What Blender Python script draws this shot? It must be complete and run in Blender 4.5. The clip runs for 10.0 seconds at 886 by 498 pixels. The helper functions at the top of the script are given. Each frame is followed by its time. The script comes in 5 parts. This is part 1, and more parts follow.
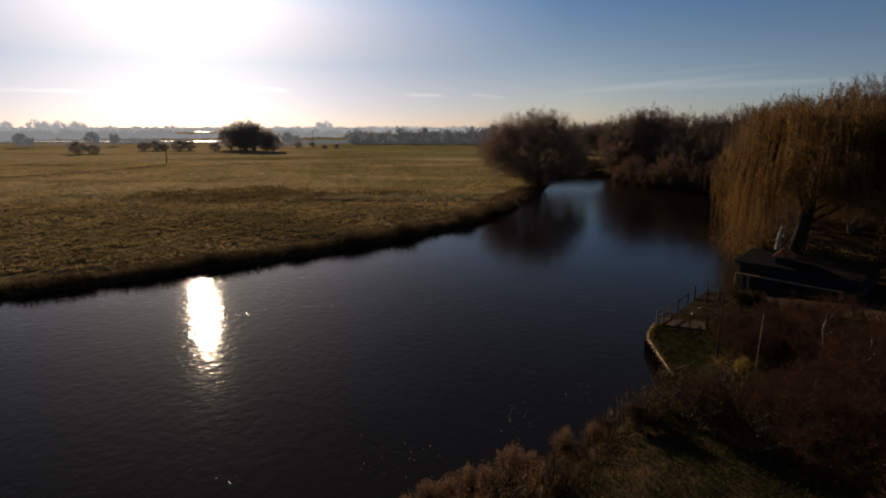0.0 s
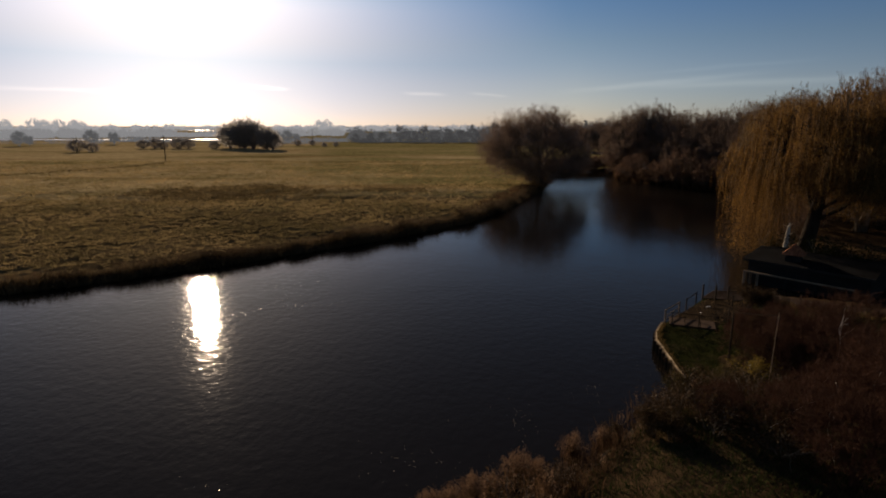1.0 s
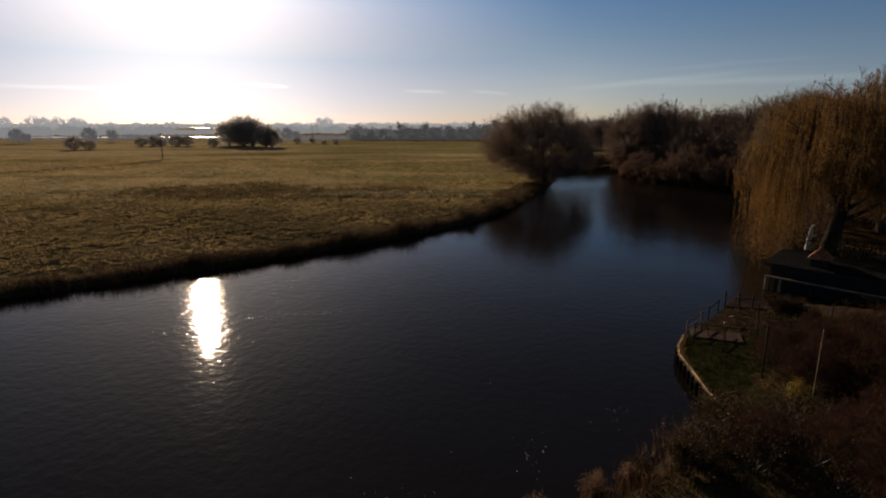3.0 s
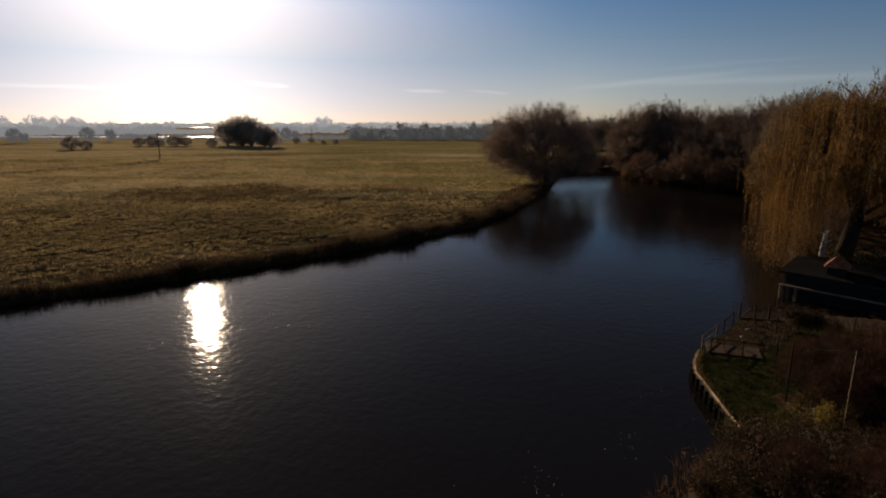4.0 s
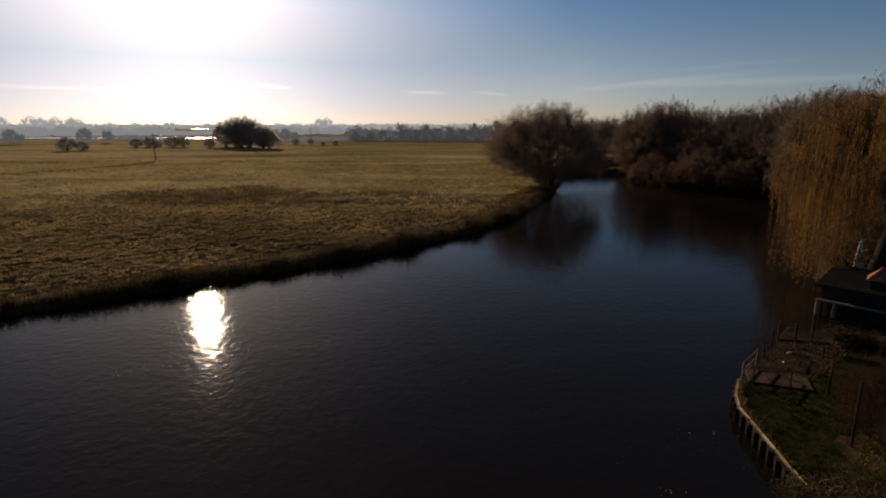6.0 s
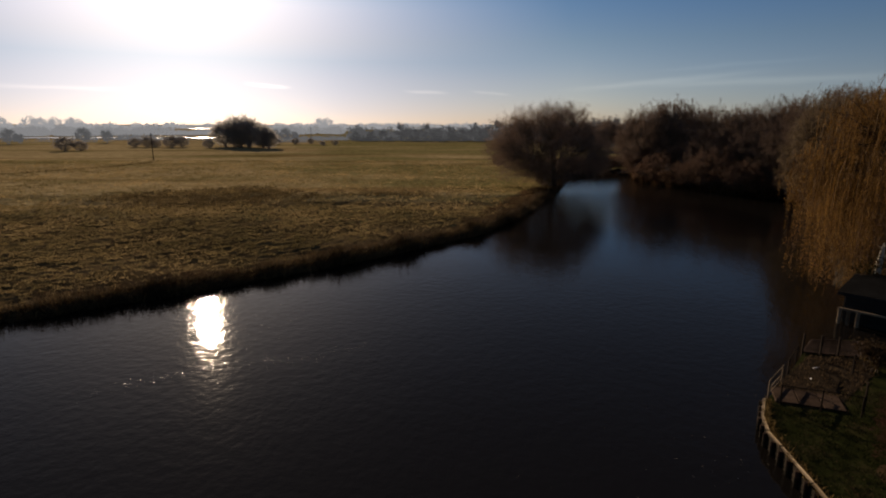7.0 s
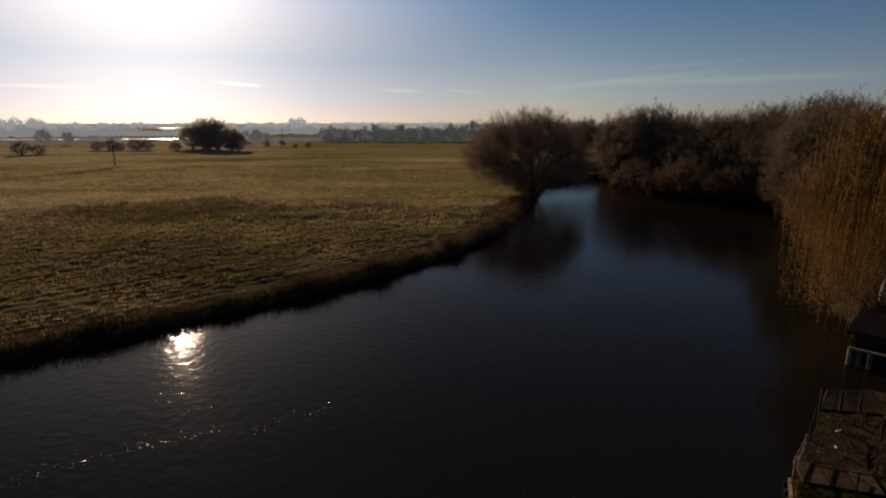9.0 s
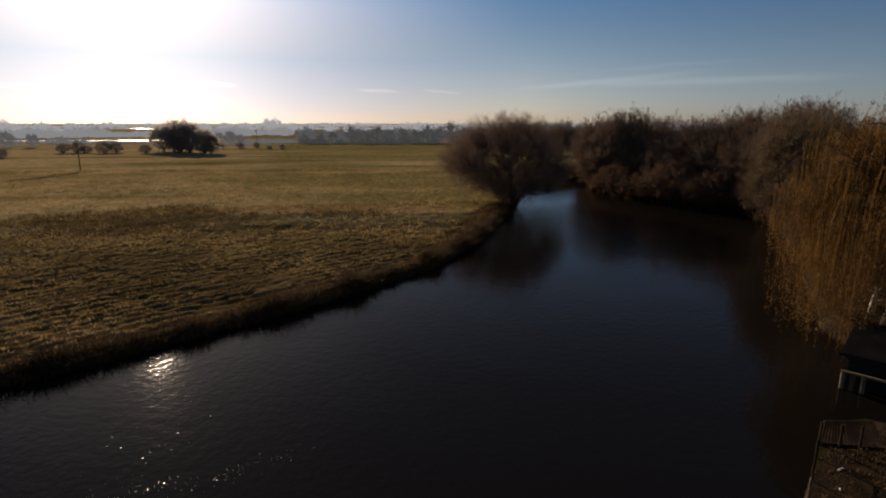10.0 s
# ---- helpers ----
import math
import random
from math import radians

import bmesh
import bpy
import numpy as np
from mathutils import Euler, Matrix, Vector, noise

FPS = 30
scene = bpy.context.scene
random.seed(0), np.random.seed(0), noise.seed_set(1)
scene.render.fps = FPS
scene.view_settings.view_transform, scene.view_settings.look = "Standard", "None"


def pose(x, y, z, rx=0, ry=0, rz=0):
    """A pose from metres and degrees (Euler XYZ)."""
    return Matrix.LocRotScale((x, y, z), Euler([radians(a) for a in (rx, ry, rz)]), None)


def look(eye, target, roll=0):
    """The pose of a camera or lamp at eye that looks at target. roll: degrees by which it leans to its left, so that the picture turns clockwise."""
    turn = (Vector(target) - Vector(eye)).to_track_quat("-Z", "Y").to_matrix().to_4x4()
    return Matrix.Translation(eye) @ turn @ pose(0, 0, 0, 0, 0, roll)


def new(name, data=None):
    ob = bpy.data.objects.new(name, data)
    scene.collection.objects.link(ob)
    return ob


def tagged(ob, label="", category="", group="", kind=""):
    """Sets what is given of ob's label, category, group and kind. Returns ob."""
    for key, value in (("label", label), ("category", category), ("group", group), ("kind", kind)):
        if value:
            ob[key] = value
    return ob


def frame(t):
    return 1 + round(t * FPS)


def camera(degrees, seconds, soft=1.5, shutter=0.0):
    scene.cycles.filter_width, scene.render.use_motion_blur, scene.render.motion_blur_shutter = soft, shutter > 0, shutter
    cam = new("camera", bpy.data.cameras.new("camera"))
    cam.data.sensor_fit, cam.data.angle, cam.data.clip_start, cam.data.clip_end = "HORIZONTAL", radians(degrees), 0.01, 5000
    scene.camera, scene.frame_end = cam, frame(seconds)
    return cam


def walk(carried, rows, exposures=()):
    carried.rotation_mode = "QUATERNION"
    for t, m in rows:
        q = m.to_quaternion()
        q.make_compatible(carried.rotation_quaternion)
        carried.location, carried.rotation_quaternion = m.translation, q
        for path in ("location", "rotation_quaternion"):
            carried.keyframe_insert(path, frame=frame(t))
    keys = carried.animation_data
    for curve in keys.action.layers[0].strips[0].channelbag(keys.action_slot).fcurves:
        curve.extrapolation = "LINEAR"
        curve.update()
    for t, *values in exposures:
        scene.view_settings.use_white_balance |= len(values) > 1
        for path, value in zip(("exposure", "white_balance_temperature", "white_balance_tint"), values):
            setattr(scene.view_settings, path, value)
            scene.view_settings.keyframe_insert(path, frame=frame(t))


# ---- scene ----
cam = camera(76.4, 10.0, soft=2.0)
METRES, EYE, TILT, LEAN, TURN = 18.0, 13.2, -12.3, 0.0, 0.0
ROWS = [
    (0.0, 0.0, 0.0, 0.0, -0.0, 0.0, -0.0),
    (0.5, -0.001, 0.0267, -0.002, 0.03, -0.03, 0.01),
    (1.0, -0.0044, 0.0598, -0.0062, 0.01, -0.12, -0.02),
    (1.5, -0.0044, 0.0946, -0.0089, 0.06, -0.14, -0.05),
    (2.0, -0.0051, 0.1304, -0.0075, 0.05, -0.21, -0.02),
    (2.5, -0.0062, 0.17, 0.0032, 0.11, -0.29, -0.0),
    (4.0, -0.0135, 0.307, 0.0471, 0.07, -0.39, -0.05),
    (4.5, -0.0161, 0.3569, 0.059, 0.09, -0.35, -0.03),
    (5.0, -0.0184, 0.407, 0.0677, 0.1, -0.28, -0.07),
    (5.5, -0.0212, 0.4545, 0.0729, 0.08, -0.25, -0.08),
    (7.0, -0.0289, 0.6108, 0.1013, 0.16, -0.28, -0.1),
    (7.5, -0.0285, 0.6583, 0.1182, -0.72, -0.35, 0.17),
    (8.0, -0.0276, 0.7096, 0.1496, -1.14, -0.33, 0.26),
    (8.5, -0.0253, 0.766, 0.1896, -1.64, -0.39, 0.39),
    (9.0, -0.0225, 0.8195, 0.2285, -2.24, -0.44, 0.54),
    (9.5, -0.0176, 0.8705, 0.2613, -3.2, -0.44, 0.71),
    (10.0, -0.016, 0.9278, 0.2967, -4.47, -0.44, 0.97),
]
walk(cam, [(t, pose(0, 0, EYE, TILT, LEAN, TURN) @ pose(METRES * x, METRES * y, METRES * z, 90 + pitch, roll, yaw)) for t, x, y, z, yaw, pitch, roll in ROWS],
     exposures=[(t, stops, 7050.0, 19.0) for t, stops in ((0.0, 0.12), (2.5, 0.1), (5.5, 0.08), (7.0, 0.07), (8.0, 0.0), (9.0, -0.02), (9.6, 0.11), (10.0, 0.14))])

# ---- world, sun ----
SUN_AZ, SUN_EL = -23.9, 17.2
world = bpy.data.worlds.new("world")
scene.world = world
world.use_nodes = True
wn, wl = world.node_tree.nodes, world.node_tree.links
wn.clear()
sky = wn.new("ShaderNodeTexSky")
sky.sky_type = "NISHITA"
sky.sun_disc = False
sky.sun_elevation = radians(SUN_EL)
sky.sun_rotation = radians(SUN_AZ)
sky.air_density, sky.dust_density, sky.ozone_density = 0.7, 0.6, 2.0
sky.altitude = 0
back = wn.new("ShaderNodeBackground")
back.inputs["Strength"].default_value = 0.062
wout = wn.new("ShaderNodeOutputWorld")
# a few thin streaks of cloud low over the horizon: azimuth, height, half length, half depth (degrees), slope, strength
wtc = wn.new("ShaderNodeTexCoord")
wsep = wn.new("ShaderNodeSeparateXYZ")
wl.new(wtc.outputs["Generated"], wsep.inputs["Vector"])


def wmath(op, a, b=None, c=None):
    node = wn.new("ShaderNodeMath")
    node.operation = op
    for k, v in enumerate((a, b, c)):
        if v is None:
            continue
        if isinstance(v, (int, float)):
            node.inputs[k].default_value = v
        else:
            wl.new(v, node.inputs[k])
    return node.outputs["Value"]


wmap = wn.new("ShaderNodeMapping")
wmap.inputs["Scale"].default_value = (9.0, 9.0, 60.0)
wnoise = wn.new("ShaderNodeTexNoise")
wnoise.inputs["Scale"].default_value = 1.4
wnoise.inputs["Detail"].default_value = 5.0
wl.new(wtc.outputs["Generated"], wmap.inputs["Vector"])
wl.new(wmap.outputs["Vector"], wnoise.inputs["Vector"])
azim = wmath("MULTIPLY", wmath("ARCTAN2", wsep.outputs["X"], wsep.outputs["Y"]), 57.3)
elev = wmath("MULTIPLY_ADD", wnoise.outputs["Fac"], 0.5, wmath("MULTIPLY_ADD", wsep.outputs["Z"], 57.3, -0.25))
veil = 0.0
for az0, el0, half, deep, slope, strength in ((-16.8, 3.45, 1.7, 0.15, -0.06, 1.0), (-1.8, 3.0, 1.9, 0.13, -0.06, 0.5), (4.5, 2.85, 1.7, 0.13, -0.08, 0.4), (20.6, 3.8, 7.5, 0.24, 0.075, 0.42), (29.5, 3.6, 9.0, 0.30, 0.01, 0.5), (26.0, 5.0, 6.0, 0.16, 0.05, 0.2), (-33.5, 2.85, 4.5, 0.16, 0.0, 0.35)):
    u = wmath("MULTIPLY_ADD", azim, 1 / half, -az0 / half)
    v = wmath("MULTIPLY_ADD", azim, -slope / deep, wmath("MULTIPLY_ADD", elev, 1 / deep, (slope * az0 - el0) / deep))
    u2 = wmath("MULTIPLY", u, u)
    fall = wmath("MULTIPLY_ADD", u2, u2, wmath("MULTIPLY", v, v))
    veil = wmath("MULTIPLY_ADD", wmath("EXPONENT", wmath("MULTIPLY", fall, -1.0)), strength, veil)
wmix = wn.new("ShaderNodeMix")
wmix.data_type, wmix.blend_type = "RGBA", "MIX"
wmix.clamp_factor = True
wgain = wn.new("ShaderNodeMix")
wgain.data_type, wgain.blend_type = "RGBA", "MULTIPLY"
wgain.inputs["Factor"].default_value = 1.0
wgain.inputs["B"].default_value = (1.42, 1.33, 1.24, 1)
wl.new(sky.outputs["Color"], wgain.inputs["A"])
wl.new(veil, wmix.inputs["Factor"])
wl.new(sky.outputs["Color"], wmix.inputs["A"])
wl.new(wgain.outputs["Result"], wmix.inputs["B"])
wtone = wn.new("ShaderNodeValToRGB")
for pos, col in ((0.02, (0.96, 1.02, 1.14)), (0.07, (0.93, 1.00, 1.07)), (0.13, (0.77, 0.95, 1.02)), (0.20, (0.56, 0.89, 1.11)), (0.235, (0.82, 0.90, 0.93)), (0.32, (0.83, 0.84, 0.82)), (0.50, (0.85, 0.85, 0.83)), (0.80, (1.62, 1.56, 1.44))):
    el = wtone.color_ramp.elements.new(pos)
    el.color = (*[c / 1.3 for c in col], 1)
wtone.color_ramp.elements[0].color = wtone.color_ramp.elements[1].color
wtone.color_ramp.elements[-1].color = wtone.color_ramp.elements[-2].color
wgrade = wn.new("ShaderNodeMix")
wgrade.data_type = "RGBA"
wgrade.blend_type = "MULTIPLY"
wgrade.inputs["Factor"].default_value = 1.0
wl.new(wsep.outputs["Z"], wtone.inputs["Fac"])
wl.new(wmix.outputs["Result"], wgrade.inputs["A"])
wl.new(wtone.outputs["Color"], wgrade.inputs["B"])
# whiter haze round the sun
wdot, wnear, wside = wn.new("ShaderNodeVectorMath"), wn.new("ShaderNodeMapRange"), wn.new("ShaderNodeMix")
wdot.operation = "DOT_PRODUCT"
wdot.inputs[1].default_value = (math.sin(radians(SUN_AZ)), math.cos(radians(SUN_AZ)), 0)
wnear.inputs["From Min"].default_value, wnear.inputs["From Max"].default_value = 0.80, 0.97
wside.data_type, wside.blend_type = "RGBA", "MULTIPLY"
wside.inputs["B"].default_value = (0.575, 0.65, 0.88, 1)
wl.new(wtc.outputs["Generated"], wdot.inputs[0])
wl.new(wdot.outputs["Value"], wnear.inputs["Value"])
wlow, wboth = wn.new("ShaderNodeMapRange"), wn.new("ShaderNodeMath")
wlow.inputs["From Min"].default_value, wlow.inputs["From Max"].default_value = 0.20, 0.02
wboth.operation = "MULTIPLY"
wl.new(wsep.outputs["Z"], wlow.inputs["Value"])
wl.new(wlow.outputs["Result"], wboth.inputs[0])
wl.new(wnear.outputs["Result"], wboth.inputs[1])
wl.new(wboth.outputs["Value"], wside.inputs["Factor"])
wl.new(wgrade.outputs["Result"], wside.inputs["A"])
wcore, whigh, wtop = wn.new("ShaderNodeMix"), wn.new("ShaderNodeMapRange"), wn.new("ShaderNodeMath")
wcore.data_type, wcore.blend_type = "RGBA", "MULTIPLY"
wcore.inputs["B"].default_value = (1.85, 1.36, 1.22, 1)
whigh.inputs["From Min"].default_value, whigh.inputs["From Max"].default_value = 0.10, 0.18
wtop.operation = "MULTIPLY"
wl.new(wsep.outputs["Z"], whigh.inputs["Value"])
wl.new(whigh.outputs["Result"], wtop.inputs[0])
wl.new(wnear.outputs["Result"], wtop.inputs[1])
wcap, wtop2 = wn.new("ShaderNodeMapRange"), wn.new("ShaderNodeMath")
wcap.inputs["From Min"].default_value, wcap.inputs["From Max"].default_value = 0.25, 0.205
wtop2.operation = "MULTIPLY"
wl.new(wsep.outputs["Z"], wcap.inputs["Value"])
wl.new(wcap.outputs["Result"], wtop2.inputs[0])
wl.new(wtop.outputs["Value"], wtop2.inputs[1])
wl.new(wtop2.outputs["Value"], wcore.inputs["Factor"])
wl.new(wside.outputs["Result"], wcore.inputs["A"])
wl.new(wcore.outputs["Result"], back.inputs["Color"])
wl.new(back.outputs["Background"], wout.inputs["Surface"])

sun_data = bpy.data.lights.new("sun", "SUN")
sun_data.energy = 4.6
sun_data.angle = radians(0.55)
sun_data.color = (1.0, 0.83, 0.60)
sun_way = Vector((math.sin(radians(SUN_AZ)) * math.cos(radians(SUN_EL)), math.cos(radians(SUN_AZ)) * math.cos(radians(SUN_EL)), math.sin(radians(SUN_EL))))
sun = new("sun", sun_data)
sun.matrix_world = look(sun_way * 200, (0, 0, 0))


# ---- materials ----
def material(name, spots, rough=0.8, scale=1.0, bump=0.0, bump_scale=8.0, island=0.0, obj=0.0, translucent=0.0, metal=0.0, spec=0.3, detail=6.0, stretch=(1, 1, 1)):
    """spots: three colours, mixed by noise at two scales."""
    m = bpy.data.materials.new(name)
    m.use_nodes = True
    n, l = m.node_tree.nodes, m.node_tree.links
    b = n["Principled BSDF"]
    b.inputs["Roughness"].default_value = rough
    b.inputs["Metallic"].default_value = metal
    b.inputs["Specular IOR Level"].default_value = spec
    tc = n.new("ShaderNodeTexCoord")
    mp = n.new("ShaderNodeMapping")
    mp.inputs["Scale"].default_value = stretch
    l.new(tc.outputs["Object"], mp.inputs["Vector"])
    big, fine = n.new("ShaderNodeTexNoise"), n.new("ShaderNodeTexNoise")
    big.inputs["Scale"].default_value, fine.inputs["Scale"].default_value = scale, scale * 9
    big.inputs["Detail"].default_value = detail
    for k in (big, fine):
        l.new(mp.outputs["Vector"], k.inputs["Vector"])
    add = n.new("ShaderNodeMath")
    add.operation = "MULTIPLY_ADD"
    l.new(fine.outputs["Fac"], add.inputs[0])
    add.inputs[1].default_value = 0.45
    l.new(big.outputs["Fac"], add.inputs[2])
    fac = add.outputs["Value"]
    shift = -0.22
    for src, amount in (("island", island), ("obj", obj)):
        if amount:
            g = n.new("ShaderNodeNewGeometry") if src == "island" else n.new("ShaderNodeObjectInfo")
            a2 = n.new("ShaderNodeMath")
            a2.operation = "MULTIPLY_ADD"
            l.new(g.outputs["Random Per Island" if src == "island" else "Random"], a2.inputs[0])
            a2.inputs[1].default_value = amount
            l.new(fac, a2.inputs[2])
            fac = a2.outputs["Value"]
            shift -= amount / 2
    a3 = n.new("ShaderNodeMath")
    a3.inputs[1].default_value = shift
    l.new(fac, a3.inputs[0])
    ramp = n.new("ShaderNodeValToRGB")
    e = ramp.color_ramp.elements
    e[0].position, e[0].color = 0.28, (*spots[0], 1)
    e[1].position, e[1].color = 0.72, (*spots[2], 1)
    mid = e.new(0.5)
    mid.color = (*spots[1], 1)
    l.new(a3.outputs["Value"], ramp.inputs["Fac"])
    l.new(ramp.outputs["Color"], b.inputs["Base Color"])
    if bump:
        bn = n.new("ShaderNodeTexNoise")
        bn.inputs["Scale"].default_value = bump_scale
        bn.inputs["Detail"].default_value = 6
        l.new(mp.outputs["Vector"], bn.inputs["Vector"])
        bp = n.new("ShaderNodeBump")
        bp.inputs["Strength"].default_value = 0.8
        bp.inputs["Distance"].default_value = bump
        l.new(bn.outputs["Fac"], bp.inputs["Height"])
        l.new(bp.outputs["Normal"], b.inputs["Normal"])
    if translucent:
        tr = n.new("ShaderNodeBsdfTranslucent")
        l.new(ramp.outputs["Color"], tr.inputs["Color"])
        mx = n.new("ShaderNodeMixShader")
        mx.inputs["Fac"].default_value = translucent
        l.new(b.outputs["BSDF"], mx.inputs[1])
        l.new(tr.outputs["BSDF"], mx.inputs[2])
        l.new(mx.outputs["Shader"], n["Material Output"].inputs["Surface"])
    return m


def meadow_floor():
    """Winter pasture: straw and olive patches, drawn-out streaks, fine grain."""
    m = bpy.data.materials.new("meadow_soil")
    m.use_nodes = True
    n, l = m.node_tree.nodes, m.node_tree.links
    b = n["Principled BSDF"]
    b.inputs["Roughness"].default_value, b.inputs["Specular IOR Level"].default_value = 1.0, 0.0
    tc = n.new("ShaderNodeTexCoord")

    def field(scale, detail, turn=0.0, stretch=(1, 1, 1)):
        mp, tx = n.new("ShaderNodeMapping"), n.new("ShaderNodeTexNoise")
        mp.inputs["Rotation"].default_value = (0, 0, radians(turn))
        mp.inputs["Scale"].default_value = stretch
        tx.inputs["Scale"].default_value, tx.inputs["Detail"].default_value = scale, detail
        l.new(tc.outputs["Object"], mp.inputs["Vector"])
        l.new(mp.outputs["Vector"], tx.inputs["Vector"])
        return tx.outputs["Fac"]

    def ramp(fac, *stops):
        r = n.new("ShaderNodeValToRGB")
        e = r.color_ramp.elements
        e[0].position, e[0].color = stops[0][0], (*stops[0][1], 1)
        e[1].position, e[1].color = stops[-1][0], (*stops[-1][1], 1)
        for pos, col in stops[1:-1]:
            k = e.new(pos)
            k.color = (*col, 1)
        l.new(fac, r.inputs["Fac"])
        return r.outputs["Color"]

    def blend(kind, amount, a, c):
        x = n.new("ShaderNodeMix")
        x.data_type, x.blend_type = "RGBA", kind
        if isinstance(amount, float):
            x.inputs["Factor"].default_value = amount
        else:
            l.new(amount, x.inputs["Factor"])
        l.new(a, x.inputs["A"])
        l.new(c, x.inputs["B"])
        return x.outputs["Result"]

    straw = ramp(field(0.5, 6), (0.3, (0.245, 0.185, 0.094)), (0.5, (0.350, 0.270, 0.140)), (0.7, (0.460, 0.362, 0.198)))
    olive = ramp(field(0.7, 6), (0.3, (0.118, 0.106, 0.044)), (0.5, (0.195, 0.168, 0.070)), (0.7, (0.280, 0.232, 0.106)))
    place, glare_shift, olive_share = n.new("ShaderNodeSeparateXYZ"), n.new("ShaderNodeMapRange"), n.new("ShaderNodeMath")
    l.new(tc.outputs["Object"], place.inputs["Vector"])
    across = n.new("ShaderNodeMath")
    across.operation, olive_share.operation = "MULTIPLY_ADD", "ADD"
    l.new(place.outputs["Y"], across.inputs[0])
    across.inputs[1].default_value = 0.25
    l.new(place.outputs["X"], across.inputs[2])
    # greener by the trees; paler straw paints sun glare on the open meadow
    glare_shift.inputs["From Min"].default_value, glare_shift.inputs["From Max"].default_value = -22.0, 34.0
    glare_shift.inputs["To Min"].default_value, glare_shift.inputs["To Max"].default_value = -0.07, 0.13
    l.new(across.outputs["Value"], glare_shift.inputs["Value"])
    l.new(field(0.030, 5, -12, (0.55, 1.2, 1)), olive_share.inputs[0])
    l.new(glare_shift.outputs["Result"], olive_share.inputs[1])
    where = ramp(olive_share.outputs["Value"], (0.44, (0, 0, 0)), (0.60, (1, 1, 1)))
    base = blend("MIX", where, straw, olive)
    rust = ramp(field(0.06, 5, 9, (0.16, 1.5, 1)), (0.52, (1, 1, 1)), (0.66, (0.62, 0.52, 0.46)))
    base = blend("MULTIPLY", 0.85, base, rust)
    grain = ramp(field(1.9, 4), (0.3, (0.55, 0.55, 0.55)), (0.65, (1, 1, 1)))
    base = blend("MULTIPLY", 0.7, base, grain)
    l.new(base, b.inputs["Base Color"])
    bp = n.new("ShaderNodeBump")
    bp.inputs["Strength"].default_value, bp.inputs["Distance"].default_value = 0.8, 0.10
    l.new(field(1.6, 6), bp.inputs["Height"])
    l.new(bp.outputs["Normal"], b.inputs["Normal"])
    return m


M = {}
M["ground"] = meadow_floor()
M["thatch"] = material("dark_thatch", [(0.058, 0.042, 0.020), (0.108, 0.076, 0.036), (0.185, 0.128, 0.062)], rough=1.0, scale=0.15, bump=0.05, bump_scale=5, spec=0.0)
M["grass"] = material("meadow_grass", [(0.105, 0.085, 0.036), (0.218, 0.166, 0.074), (0.440, 0.318, 0.156)], rough=0.9, scale=0.07, island=0.34, translucent=0.42, spec=0.05, detail=4.0)
M["rush"] = material("dry_rush", [(0.049, 0.033, 0.019), (0.096, 0.065, 0.035), (0.181, 0.122, 0.061)], rough=0.9, scale=0.2, island=0.4, translucent=0.22, spec=0.05)
M["brown_rush"] = material("brown_rush", [(0.070, 0.046, 0.016), (0.130, 0.085, 0.030), (0.220, 0.150, 0.055)], rough=0.9, scale=0.2, island=0.4, translucent=0.3, spec=0.05)
M["patch_rush"] = material("patch_rush", [(0.052, 0.038, 0.018), (0.098, 0.070, 0.032), (0.175, 0.126, 0.060)], rough=0.9, scale=0.2, island=0.4, translucent=0.3, spec=0.05)
M["reed"] = material("brown_reed", [(0.034, 0.019, 0.010), (0.072, 0.040, 0.021), (0.150, 0.090, 0.048)], rough=0.9, scale=0.3, island=0.4, translucent=0.35, spec=0.05)
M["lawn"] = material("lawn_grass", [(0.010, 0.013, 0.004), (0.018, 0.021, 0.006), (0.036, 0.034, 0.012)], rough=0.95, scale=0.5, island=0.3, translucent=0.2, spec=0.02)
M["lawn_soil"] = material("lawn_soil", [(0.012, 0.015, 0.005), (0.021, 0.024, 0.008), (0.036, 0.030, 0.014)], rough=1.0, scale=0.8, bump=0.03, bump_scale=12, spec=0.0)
M["bark"] = material("bark", [(0.060, 0.046, 0.035), (0.105, 0.083, 0.063), (0.180, 0.148, 0.115)], rough=0.95, scale=2.0, bump=0.03, bump_scale=9, stretch=(1, 1, 0.3), spec=0.1)
M["twig"] = material("bare_twigs", [(0.150, 0.107, 0.082), (0.185, 0.134, 0.103), (0.225, 0.166, 0.129)], rough=0.9, scale=0.10, island=0.15, translucent=0.25, spec=0.08)
M["twig_dark"] = material("dark_twigs", [(0.120, 0.076, 0.052), (0.155, 0.100, 0.070), (0.200, 0.132, 0.094)], rough=0.9, scale=0.15, island=0.3, translucent=0.2, spec=0.08)
# bare_twigs a little brighter, making up for the big tree being backlit
M["twig_pale"] = material("lifted_twigs", [(0.165, 0.115, 0.086), (0.205, 0.145, 0.110), (0.250, 0.180, 0.138)], rough=0.9, scale=0.10, island=0.2, translucent=0.26, spec=0.08)
M["twig_grey"] = material("grey_twigs", [(0.088, 0.064, 0.038), (0.140, 0.104, 0.064), (0.210, 0.160, 0.102)], rough=0.9, scale=0.15, island=0.3, translucent=0.35, spec=0.08)
M["twig_red"] = material("red_brown_twigs", [(0.036, 0.017, 0.011), (0.058, 0.028, 0.018), (0.099, 0.050, 0.032)], rough=0.9, scale=0.3, island=0.35, translucent=0.25, spec=0.08)
M["scrub_twig"] = material("rusty_scrub", [(0.098, 0.060, 0.038), (0.140, 0.086, 0.055), (0.195, 0.124, 0.082)], rough=0.9, scale=0.3, island=0.3, translucent=0.35, spec=0.05)
